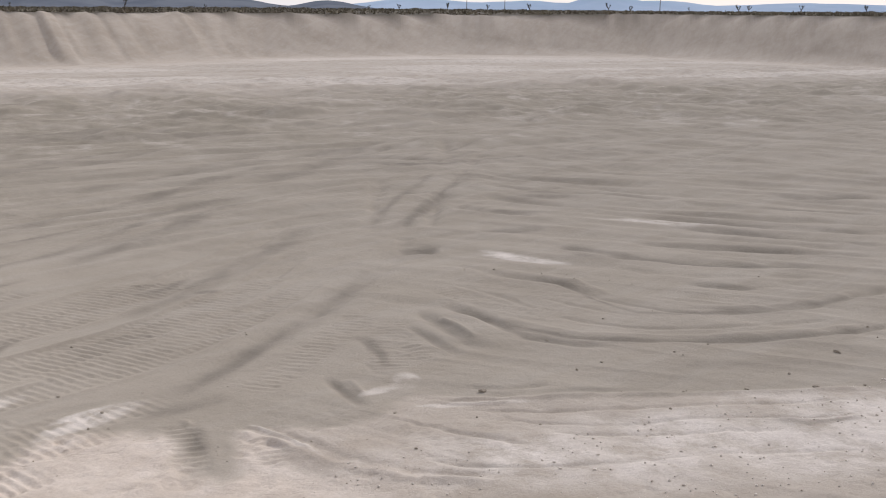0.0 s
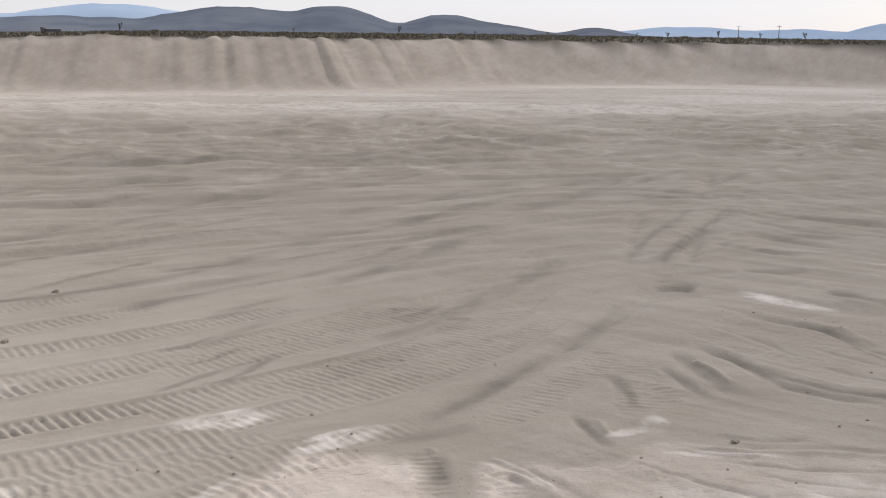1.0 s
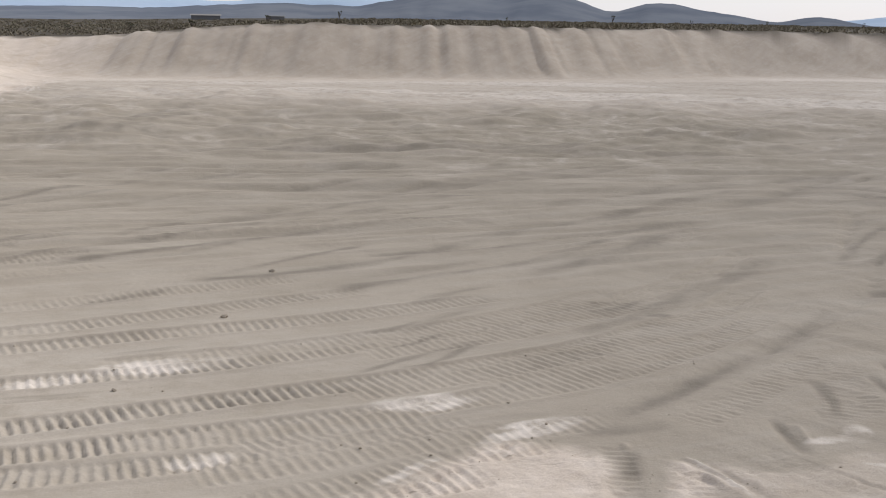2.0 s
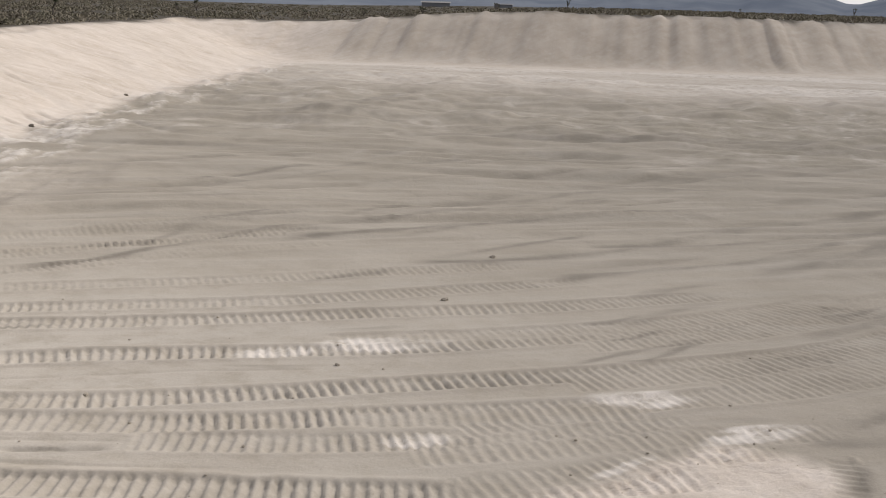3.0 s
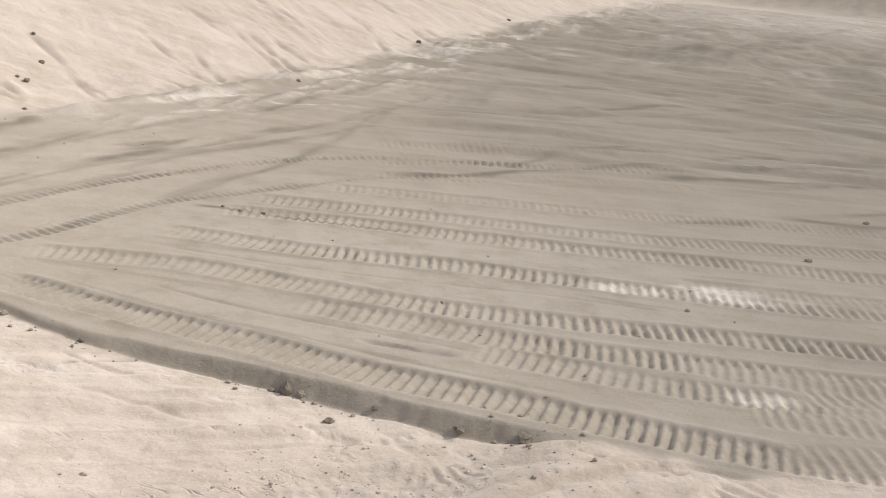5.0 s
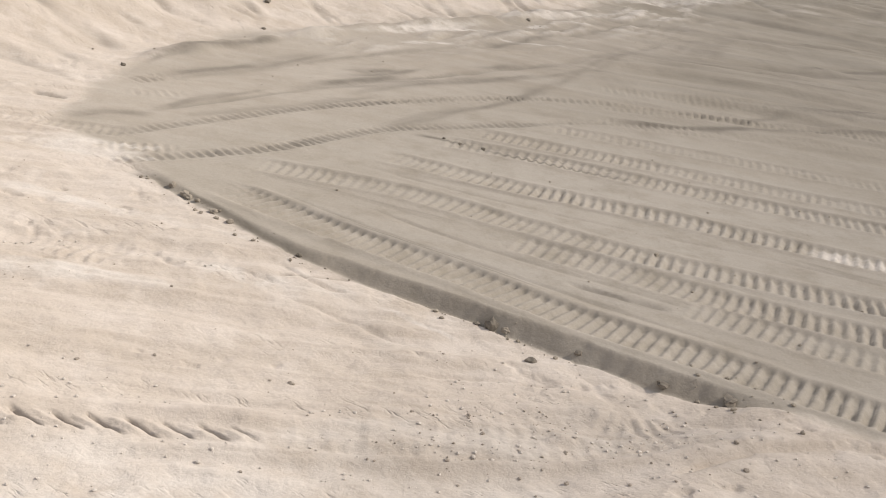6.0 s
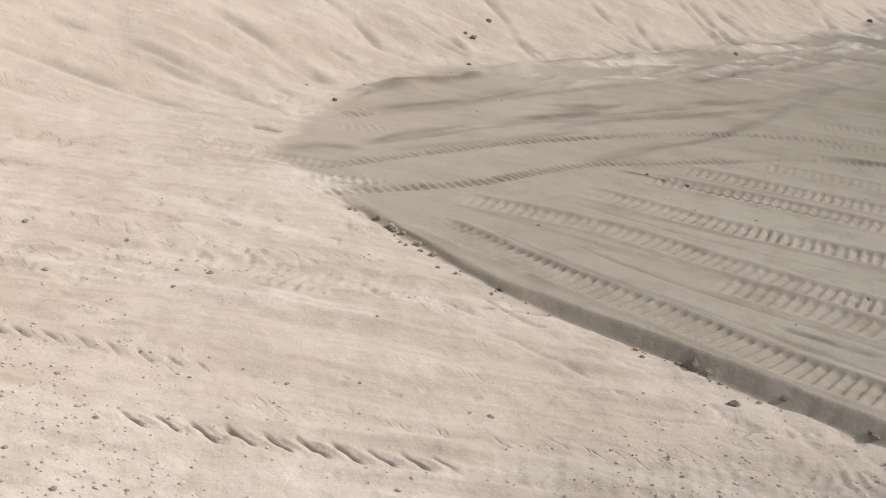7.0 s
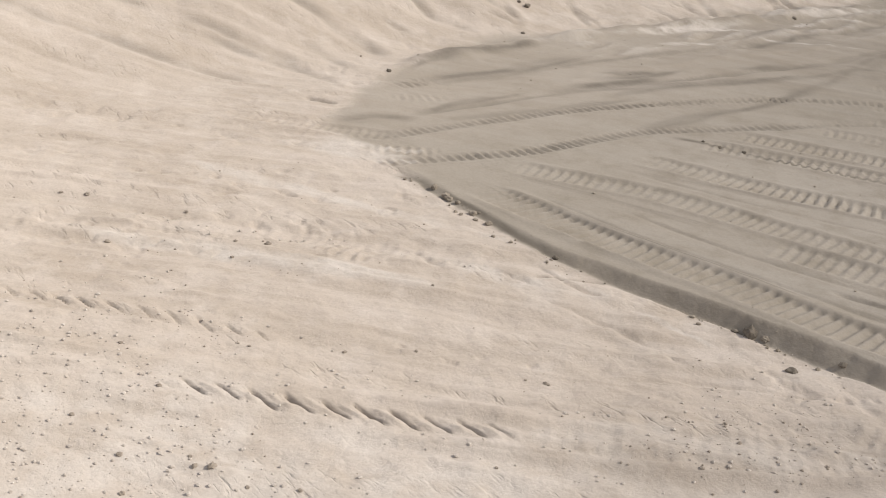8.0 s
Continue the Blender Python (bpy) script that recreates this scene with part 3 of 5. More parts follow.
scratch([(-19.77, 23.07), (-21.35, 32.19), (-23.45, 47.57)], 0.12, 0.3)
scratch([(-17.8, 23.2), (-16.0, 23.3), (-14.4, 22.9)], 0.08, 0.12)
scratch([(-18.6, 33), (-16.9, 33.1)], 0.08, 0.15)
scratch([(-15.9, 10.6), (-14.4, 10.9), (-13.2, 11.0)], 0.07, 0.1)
# spots of fresh pale soil: middle, reach along and across, turn
pale_spot((-1.75, 10.95), 0.7, 0.26, 24)
pale_spot((-2.7, 10.4), 0.5, 0.2, 22)
pale_spot((1.0, 9.85), 0.6, 0.2, 20)
pale_spot((2.05, 9.33), 0.5, 0.08, 22)
pale_spot((0.9, 8.17), 0.4, 0.09, 48)
pale_spot((1.7, 9.0), 0.25, 0.1, 20)
pale_spot((4.85, 9.15), 0.25, 0.12, 70)
pale_spot((8.5, 13.75), 0.75, 0.1, -56)
pale_spot((-0.8, 8.35), 0.3, 0.15, 20)
pale_spot((-5.3, 5.76), 0.4, 0.04, 8)
pale_spot((-4.35, 5.84), 0.4, 0.04, 10)
pale_spot((-6.3, 5.8), 0.4, 0.05, 12)
pale_spot((-6.9, 3.7), 1.6, 0.16, 38)
pale_spot((-5.2, 1.4), 2.4, 0.9, 40)
pale_spot((-3.6, 3.2), 2.0, 0.5, 45)
pale_spot((-3.1, 4.6), 1.5, 0.22, 48)
pale_spot((-5.6, 5.3), 1.0, 0.14, 30)
pale_spot((-8.0, 5.0), 1.2, 0.12, 25)
pale_spot((7, 6.6), 3.5, 0.8, -8)
pale_spot((-9.0, 6.1), 0.6, 0.3, 30)
pale_spot((-11.7, 23.0), 0.9, 0.1, 97)
pale_spot((-11.9, 18.35), 0.3, 0.1, 70)
pale_spot((-11.45, 14.45), 0.5, 0.12, 70)
pale_spot((-12.0, 16.2), 0.6, 0.08, 61)
pale_spot((-10.8, 16.6), 0.9, 0.05, 44)
pale_spot((-8.7, 6.5), 0.22, 0.07, 72)
pale_spot((-12.5, 20.5), 2.2, 0.22, 88)
pale_spot((-13.3, 26), 3.0, 0.5, 80)
pale_spot((-12.3, 15.5), 1.6, 0.16, 88)
pale_spot((11.9, 15.3), 0.9, 0.2, -40)

# the thin end of the fill
ridge([(-11.63, 8.66), (-12.2, 9.6), (-12.3, 10.9), (-12.4, 12.3), (-12.33, 13.3)], 0.06, 0.14)
# the berm's shade, put in as a dark band
damp_shade_band([(-11.63, 8.66), (-12.15, 9.6), (-12.2, 10.9), (-12.3, 12.3)], 0.12, 0.7)
damp_shade_band([(-9.95, 6.5), (-9.9, 7.1), (-9.6, 7.6)], 0.14, 0.6)
damp_shade_band([(-8.2, 6.05), (-7.8, 6.12), (-7.4, 6.05)], 0.07, 0.6)
damp_shade_band([(-10.97, 6.84), (-10.81, 6.98), (-10.59, 7.08)], 0.035, 0.9)
ridge([(-10.97, 6.84), (-10.81, 6.98), (-10.59, 7.08)], -0.04, 0.04)
pale_spot((-8.68, 6.54), 0.3, 0.09, 52)
pale_spot((-8.42, 6.28), 0.3, 0.07, 52)
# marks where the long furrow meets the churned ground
damp_shade_band([(6.99, 14.73), (7.33, 14.68), (7.61, 14.52)], 0.22, 1.0)
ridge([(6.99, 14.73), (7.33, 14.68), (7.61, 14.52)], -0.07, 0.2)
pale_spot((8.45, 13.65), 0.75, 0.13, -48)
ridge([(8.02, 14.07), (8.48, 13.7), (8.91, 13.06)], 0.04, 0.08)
damp_shade_band([(9.14, 13.62), (9.47, 13.25), (9.87, 13.13)], 0.2, 0.8)
damp_shade_band([(9.78, 23.6), (10.89, 23.3), (12.39, 23.2)], 0.09, 1.0)
damp_shade_band([(15.39, 16.54), (15.79, 16.08), (16.34, 15.82)], 0.4, 0.7)
damp_shade_band([(9.58, 11.49), (10.04, 11.16), (10.49, 10.63)], 0.1, 0.7)
damp_shade_band([(7.97, 12.46), (8.25, 11.91), (8.13, 11.18), (8.25, 10.38), (8.63, 10.15), (9.39, 10.1), (10.53, 9.96), (11.54, 10.19)], 0.06, 0.6)
# shade on the slope below the crest, put into the colour
damp_shade_band([(3.15, 7.95), (3.38, 7.55), (3.56, 7.1), (3.8, 6.7)], 0.26, 0.6)
damp_shade_band([(7.3, 7.0), (7.52, 6.68), (8.14, 6.62)], 0.09, 0.7)
damp_shade_band([(4.31, 7.32), (4.54, 6.97), (4.8, 6.73), (5.16, 6.67), (5.52, 6.61)], 0.04, 0.7)
# thin lines beside the tracks, and marks on the thin end and the sand
# the shadow lines of track edges are put into the colour here
damp_shade_band([(-7.69, 6.57), (-7.06, 6.58), (-6.38, 6.67), (-5.73, 6.73), (-5.15, 6.81)], 0.03, 0.9)
damp_shade_band([(-3.85, 6.9), (-3.3, 6.99), (-2.85, 7.09), (-2.4, 7.17), (-1.98, 7.26)], 0.025, 0.6)
damp_shade_band([(-6.68, 7.31), (-6.37, 7.41), (-6.02, 7.51), (-5.65, 7.64), (-5.2, 7.74)], 0.035, 0.8)
damp_shade_band([(-7.65, 7.11), (-7.24, 7.28), (-6.71, 7.34)], 0.03, 0.4)
damp_shade_band([(-7.41, 8.15), (-6.83, 8.35), (-6.45, 8.61), (-5.79, 8.87), (-5.1, 9.12)], 0.03, 0.6)
damp_shade_band([(-5.27, 9.08), (-4.66, 9.35), (-3.77, 9.6)], 0.025, 0.5)
damp_shade_band([(-3.19, 9.79), (-2.49, 9.93), (-1.94, 10.13)], 0.03, 0.8)
damp_shade_band([(-7.35, 9.9), (-7.04, 10.03), (-6.42, 10.25), (-5.82, 10.45), (-5.06, 10.89)], 0.06, 0.7)
damp_shade_band([(-3.81, 7.4), (-3.56, 7.46), (-3.22, 7.42)], 0.02, 0.7)
damp_shade_band([(-3.74, 7.16), (-3.52, 7.2), (-3.28, 7.23)], 0.02, 0.5)
damp_shade_band([(-4.65, 9.93), (-4.26, 10.08), (-3.8, 10.19)], 0.03, 0.6)
damp_shade_band([(-2.42, 11.3), (-1.93, 11.47), (-1.54, 11.77)], 0.05, 0.7)
damp_shade_band([(-9.66, 7.44), (-9.94, 8.27), (-10.02, 9.26), (-10.08, 9.8)], 0.05, 0.5)
damp_shade_band([(-10.04, 10.28), (-9.94, 11.27), (-9.61, 12.07), (-9.31, 13.64)], 0.09, 0.7)
damp_shade_band([(-10.6, 11.45), (-10.32, 11.79), (-10.16, 12.47)], 0.14, 0.7)
damp_shade_band([(-9.94, 13.51), (-9.66, 14.56), (-9.31, 15.87)], 0.16, 0.6)
damp_shade_band([(-11.14, 10.25), (-11.38, 11.24), (-11.5, 12.07)], 0.12, 0.4)
damp_shade_band([(-10.11, 10.89), (-10.07, 12.0), (-10.24, 13.21)], 0.1, 0.35)
damp_shade_band([(-7.9, 6.2), (-7.25, 6.08), (-6.91, 6.06), (-6.43, 6.0), (-5.93, 5.93), (-5.3, 6.0)], 0.06, 0.9)
damp_shade_band([(-5.56, 5.47), (-5.36, 5.78), (-5.18, 6.02)], 0.02, 0.9)
ridge([(-5.56, 5.47), (-5.36, 5.78), (-5.18, 6.02)], -0.03, 0.03)
belt([(-10.66, 7.69), (-10.41, 8.1), (-10.2, 8.57)], 0.3, 0.03, 0.0)
sand_belt([(-11.01, 9.04), (-11.03, 8.59), (-11.03, 8.14)], 0.3, 0.06, 0.0)
sand_belt([(-2.72, 5.56), (-2.58, 5.63), (-2.41, 5.7), (-2.26, 5.88), (-2.16, 6.15)], 0.3, 0.05, 0.0)
sand_belt([(-7.02, 4.26), (-6.56, 4.43), (-6.28, 4.63)], 0.25, 0.06, 0.0)
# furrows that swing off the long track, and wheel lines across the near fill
# each furrow's shaded slope is also painted in as a dark band
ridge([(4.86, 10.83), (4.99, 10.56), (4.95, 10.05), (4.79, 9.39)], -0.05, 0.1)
damp_shade_band([(4.86, 10.83), (4.99, 10.56), (4.95, 10.05), (4.79, 9.39)], 0.09, 0.8)
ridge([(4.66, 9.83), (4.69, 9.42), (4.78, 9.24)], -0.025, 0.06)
damp_shade_band([(4.66, 9.83), (4.69, 9.42), (4.78, 9.24)], 0.054, 0.4)
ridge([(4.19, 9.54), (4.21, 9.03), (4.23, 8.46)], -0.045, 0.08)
damp_shade_band([(4.19, 9.54), (4.21, 9.03), (4.23, 8.46)], 0.072, 0.7)
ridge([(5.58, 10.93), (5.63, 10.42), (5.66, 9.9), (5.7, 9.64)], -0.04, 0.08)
damp_shade_band([(5.58, 10.93), (5.63, 10.42), (5.66, 9.9), (5.7, 9.64)], 0.072, 0.6)
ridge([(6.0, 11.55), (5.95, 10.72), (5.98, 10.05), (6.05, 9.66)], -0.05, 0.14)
damp_shade_band([(6.0, 11.55), (5.95, 10.72), (5.98, 10.05), (6.05, 9.66)], 0.126, 0.5)
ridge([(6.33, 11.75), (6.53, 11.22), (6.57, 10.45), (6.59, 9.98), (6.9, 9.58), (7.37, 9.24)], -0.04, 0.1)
damp_shade_band([(6.33, 11.75), (6.53, 11.22), (6.57, 10.45), (6.59, 9.98), (6.9, 9.58), (7.37, 9.24)], 0.09, 0.6)
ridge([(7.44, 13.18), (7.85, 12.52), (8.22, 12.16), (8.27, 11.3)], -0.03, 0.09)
damp_shade_band([(7.44, 13.18), (7.85, 12.52), (8.22, 12.16), (8.27, 11.3)], 0.081, 0.5)
ridge([(6.08, 11.16), (6.1, 10.66), (6.09, 10.16)], 0.03, 0.06)
ridge([(4.38, 9.37), (4.36, 9.13), (4.35, 8.88)], 0.03, 0.04)
ridge([(3.14, 8.52), (3.34, 8.18), (3.51, 7.63)], 0.03, 0.05)
ridge([(4.73, 8.55), (5.14, 8.24), (5.55, 8.14)], 0.025, 0.04)
damp_shade_band([(2.59, 7.93), (2.67, 8.15), (2.74, 8.69)], 0.08, 0.7)
ridge([(2.72, 8.85), (2.68, 8.45), (2.67, 8.03)], 0.05, 0.05)
damp_shade_band([(0.16, 10.52), (0.48, 10.92), (1.06, 11.54), (1.69, 12.07), (1.95, 12.24)], 0.09, 0.7)
damp_shade_band([(0.23, 12.31), (0.61, 12.49), (1.07, 13.0)], 0.09, 0.6)
damp_shade_band([(0.72, 13.52), (1.44, 14.45), (2.14, 14.95)], 0.12, 0.6)
damp_shade_band([(3.03, 13.28), (3.59, 13.79), (3.92, 14.1)], 0.13, 0.6)
damp_shade_band([(3.7, 13.28), (4.11, 13.34)], 0.1, 0.8)
damp_shade_band([(2.44, 9.01), (2.9, 9.19), (3.27, 9.34)], 0.1, 0.6)
damp_shade_band([(1.29, 9.26), (1.7, 9.45), (2.32, 9.63)], 0.05, 0.5)
damp_shade_band([(1.18, 11.77), (1.43, 11.97), (1.88, 12.16)], 0.06, 0.6)
damp_shade_band([(1.96, 11.64), (2.18, 11.35)], 0.04, 0.7)
damp_shade_band([(0.59, 10.89), (1.06, 11.1), (1.47, 11.74), (1.85, 12.18)], 0.08, 0.7)
damp_shade_band([(0.48, 11.68), (0.91, 11.95), (1.34, 12.57)], 0.07, 0.5)
damp_shade_band([(0.47, 12.35), (0.81, 12.47), (1.37, 13.27), (1.92, 13.82)], 0.1, 0.5)
damp_shade_band([(2.16, 11.68), (2.74, 11.64), (3.31, 11.45)], 0.06, 0.35)
pale_spot((1.95, 9.12), 0.75, 0.13, 34)
pale_spot((5.1, 8.27), 0.5, 0.05, -16)
pale_spot((3.35, 8.07), 0.5, 0.05, -70)
pale_spot((4.6, 8.98), 0.3, 0.08, 20)
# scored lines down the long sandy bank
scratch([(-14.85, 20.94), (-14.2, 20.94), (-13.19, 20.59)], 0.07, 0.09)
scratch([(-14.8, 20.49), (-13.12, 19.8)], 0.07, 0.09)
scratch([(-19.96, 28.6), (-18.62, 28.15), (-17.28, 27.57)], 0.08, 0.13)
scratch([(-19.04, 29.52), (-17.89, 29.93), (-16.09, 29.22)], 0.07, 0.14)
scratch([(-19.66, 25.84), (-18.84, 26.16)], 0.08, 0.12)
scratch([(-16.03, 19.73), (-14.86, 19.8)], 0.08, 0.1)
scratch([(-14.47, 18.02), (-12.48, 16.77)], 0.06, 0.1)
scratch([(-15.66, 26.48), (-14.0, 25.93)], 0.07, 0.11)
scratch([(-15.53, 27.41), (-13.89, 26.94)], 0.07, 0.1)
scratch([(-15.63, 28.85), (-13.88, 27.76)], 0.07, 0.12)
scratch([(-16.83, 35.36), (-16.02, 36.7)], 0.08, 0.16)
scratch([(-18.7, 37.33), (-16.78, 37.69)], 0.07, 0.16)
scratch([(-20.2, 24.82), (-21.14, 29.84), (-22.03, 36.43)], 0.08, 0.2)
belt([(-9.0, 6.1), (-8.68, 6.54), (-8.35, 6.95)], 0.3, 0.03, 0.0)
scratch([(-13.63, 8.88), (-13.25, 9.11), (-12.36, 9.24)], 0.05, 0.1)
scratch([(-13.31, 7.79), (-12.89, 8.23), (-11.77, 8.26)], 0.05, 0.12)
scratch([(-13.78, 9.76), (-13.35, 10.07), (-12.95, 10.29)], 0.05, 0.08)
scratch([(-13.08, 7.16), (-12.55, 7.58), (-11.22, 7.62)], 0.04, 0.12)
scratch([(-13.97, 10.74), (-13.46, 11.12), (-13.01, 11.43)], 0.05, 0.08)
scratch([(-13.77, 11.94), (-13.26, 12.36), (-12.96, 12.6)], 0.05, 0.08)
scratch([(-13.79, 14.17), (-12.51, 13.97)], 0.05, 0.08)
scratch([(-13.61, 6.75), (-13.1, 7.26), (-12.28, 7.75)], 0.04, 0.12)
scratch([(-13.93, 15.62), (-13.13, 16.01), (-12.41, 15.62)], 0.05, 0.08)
# wheel lines on the far floor
damp_shade_band([(-10.16, 32.61), (-7.85, 32.96)], 0.22, 0.7)
damp_shade_band([(-10.16, 31.4), (-8.38, 45.49), (-7.83, 55.99)], 0.3, 0.5)
damp_shade_band([(-9.13, 23.86), (-7.74, 24.14)], 0.12, 0.9)
damp_shade_band([(-5.75, 21.95), (-5.01, 23.07)], 0.12, 0.7)
damp_shade_band([(-5.83, 16.72), (-5.05, 17.05)], 0.12, 0.8)
damp_shade_band([(-3.86, 17.61), (-3.29, 19.29), (-2.04, 20.23)], 0.12, 0.7)
damp_shade_band([(-2.74, 16.62), (-1.73, 17.98), (-0.52, 19.0)], 0.12, 0.7)
damp_shade_band([(-1.97, 15.17), (-0.99, 16.28), (0.29, 17.9)], 0.12, 0.7)
damp_shade_band([(-6.46, 16.33), (-5.56, 17.22), (-4.76, 18.5)], 0.12, 0.7)
damp_shade_band([(-5.97, 15.94), (-4.47, 16.61), (-3.39, 16.83)], 0.11, 0.6)
damp_shade_band([(-9.93, 22.09), (-9.4, 20.6), (-8.89, 19.4)], 0.28, 0.7)


def lay(x, y):
    """Height of the ground, and its kinds: grey fill, pale spots, dusky soil, overgrown plain."""
    wob = fbm(x * 0.5, y * 0.5, 3) * 0.5
    out = -inside(x, y, TOE) + wob * (0.7 - 0.35 * step(50, 62, y))                        # metres outside the toe
    wide = 7.0 - 2.4 * step(-21, -12, x) * step(55, 66, y)
    rim = 2.1 + 1.05 * step(-21, -6, x) + 0.12 * step(8, 40, x)
    rim = rim + 0.10 * fbm(x * 0.16, y * 0.16, 9)
    t = np.clip((out + 0.6) / (wide + 0.6), 0, 1)
    knee = 0.22 + 0.2 * step(55, 66, y)
    ease = np.where(t < knee, t * t / (2 * knee), t - knee / 2) / (1 - knee / 2)
    late = np.clip(t - 0.8, 0, 0.2)
    top = (0.9 - knee / 2) / (1 - knee / 2)
    ease = (ease - late ** 2 / 0.4 / (1 - knee / 2)) / top        # rounded off towards the rim
    bank = rim * 0.97 * ease
    on_bank = step(0.02, 0.2, t) * (1 - step(0.97, 1.0, t))
    # rills that run down the banks
    rill = np.zeros_like(x)
    side = step(58, 66, y)
    lean = y + 0.42 * x + 0.8 * fbm(x * 0.12, y * 0.12, 19, 2)
    groove = np.clip(fbm(lean * 1.9, out * 0.22 + 3, 21, 4) - 0.2, 0, 1)
    combed = step(-0.15, 0.35, fbm(lean * 0.35, out * 0.1, 20, 3)) * step(4.5, 8.5, y)
    tooth = np.clip(ridged(lean * 2.3, out * 0.12 + 7, 24) - 0.35, 0, 1) * combed
    rill += (1 - side) * (-0.065 * groove * step(3.5, 7.5, y) - 0.045 * tooth + 0.010 * fbm(lean * 2.4, out * 0.3, 22, 3)) * (0.4 + 0.6 * combed)
    tilt = 0.15 - 0.5 * step(-6, 14, x)
    flute = np.abs(fbm((x - tilt * out) * 0.62, out * 0.05, 23, 3))
    rill += side * (0.52 * flute - 0.09) * (0.35 + 0.65 * step(0.0, 0.5, t)) * (1 - 0.5 * step(8, 30, x))
    z = bank + rill * on_bank * step(0, 0.35, t)
    far = step(0.98, 1.0, t)
    z += far * (fbm(x * 0.02, y * 0.02, 31) * 0.25 - np.clip(np.hypot(x, y) - 100, 0, 1500) * (0.0004 + 0.0045 * step(-0.08, -0.32, x / np.maximum(np.abs(y), 1.0))))

    # grey fill, its edge broken and crumbly
    f = inside(x, y, FILL)
    crumb = fbm(x * 2.4, y * 2.4, 41) * 0.10 + fbm(x * 9, y * 9, 44, 3) * 0.03
    lip = step(-8.6, -7.6, x) * (1 - step(-1.9, -1.5, x)) * (y < 9)
    low = -(0.04 * step(-9.0, -7.6, x) + 0.105 * step(-6.4, -4.3, x)) * (1 - step(-2.4, -1.6, x)) * step(12, 8, y)
    edge = f + crumb * 0.35 * lip
    face = np.clip((edge + 0.10) / 0.10, 0, 1)
    skin = step(-0.14, -0.09, edge)
    soft = step(-0.3, 0.45, f + crumb * 2.2 + fbm(x * 1.7, y * 0.6, 47) * 0.9)
    fade = step(-0.14, 0.18, f + fbm(x * 1.3, y * 1.3, 49) * 0.3)
    wide_fade = step(10.0, 12.0, y)
    fill = lip * skin + (1 - lip) * (wide_fade * soft + (1 - wide_fade) * fade)
    fill = fill * (1 - 0.32 * step(40, 58, y + 9 * fbm(x * 0.05, y * 0.12, 111, 4)))
    fill = np.maximum(fill, 0.62 * step(2.6, 4.6, x + 0.8 * fbm(x * 0.6, y * 0.6, 113, 3)) * (y < 40))
    fill = fill * (1 - 0.25 * step(-7.5, -10.5, x) * step(26, 15, y))          # only a thin cover at its end
    z += low * (1 - np.where(lip > 0, face, fade)) * (1 - t)

    floor = (1 - step(0.0, 0.15, t))
    dist = np.hypot(x - EYE_X, y - EYE_Y)
    # streaks: left of the long furrow they run one way, right of it another
    right = step(-1.5, 2.5, ((x - 2.9) * 0.82 - (y - 9.65) * 0.57))
    u = x * np.cos(radians(24)) + y * np.sin(radians(24))
    v = -x * np.sin(radians(24)) + y * np.cos(radians(24))
    streak = fbm(u * 0.2, v * 0.9, 51, 3) + 0.8 * ridged(u * 0.16, v * 1.5, 53)
    u2 = x * np.cos(radians(-48)) + y * np.sin(radians(-48))
    v2 = -x * np.sin(radians(-48)) + y * np.cos(radians(-48))
    streak2 = fbm(u2 * 0.3, v2 * 1.5, 57, 3) + 0.8 * ridged(u2 * 0.22, v2 * 1.7, 54)
    u3 = x * np.cos(radians(4)) + y * np.sin(radians(4))
    v3 = -x * np.sin(radians(4)) + y * np.cos(radians(4))
    streak3 = fbm(u3 * 0.12, v3 * 0.6, 59, 4) + 0.7 * ridged(u3 * 0.1, v3 * 0.8, 56)
    deep = step(17, 24, y)
    mixed = (streak * (1 - right) + streak2 * right) * (1 - deep) + deep * (0.75 * streak3 + 0.5 * streak2 * right)
    # how churned the fill is: rolled flat near its edge, rough farther off
    churn = np.clip(0.12 + step(13.5, 21, y - 0.25 * x) + 0.42 * step(2.2, 4.2, x), 0, 1)
    z += floor * fill * mixed * churn * (0.025 + (0.14 - 0.07 * right) * step(11, 26, dist) * (1 - 0.65 * step(-6.5, -9.5, x) * step(28, 22, y)) + 0.01 * right)
    clump = fbm(x * 0.55, y * 0.55, 61, 5)
    rough = step(26, 34, y) * (1 - step(55, 64, y))
    z += floor * rough * clump * 0.22
    z += floor * (0.012 - 0.008 * fill * (1 - churn)) * fbm(x * 3.1, y * 3.1, 63, 4)
    # long thin wheel lines across the farther fill
    ul, vl = x * np.cos(radians(40)) + y * np.sin(radians(40)), -x * np.sin(radians(40)) + y * np.cos(radians(40))
    ul2, vl2 = x * np.cos(radians(9)) + y * np.sin(radians(9)), -x * np.sin(radians(9)) + y * np.cos(radians(9))
    line_a = np.clip(ridged(ul * 0.07, (vl + 0.9 * fbm(ul * 0.07, vl * 0.1, 120, 2)) * 0.75, 121) - 0.62, 0, 0.38) / 0.38
    line_b = np.clip(ridged(ul2 * 0.05, (vl2 + 1.2 * fbm(ul2 * 0.05, vl2 * 0.08, 122, 2)) * 0.5, 123) - 0.6, 0, 0.4) / 0.4
    gap_a = step(-0.05, 0.35, fbm(ul * 0.16, vl * 0.5, 124, 3))
    gap_b = step(-0.1, 0.3, fbm(ul2 * 0.12, vl2 * 0.4, 125, 3))
    zone_a = step(12.5, 16, y - 0.2 * x) * (1 - step(26, 33, y)) * (1 - right)
    zone_b = step(18, 23, y) * (1 - step(34, 44, y)) * (1 - 0.7 * step(10, 18, x))
    lines = fill * floor * np.maximum(line_a * gap_a * zone_a, line_b * gap_b * zone_b)
    z -= 0.05 * lines
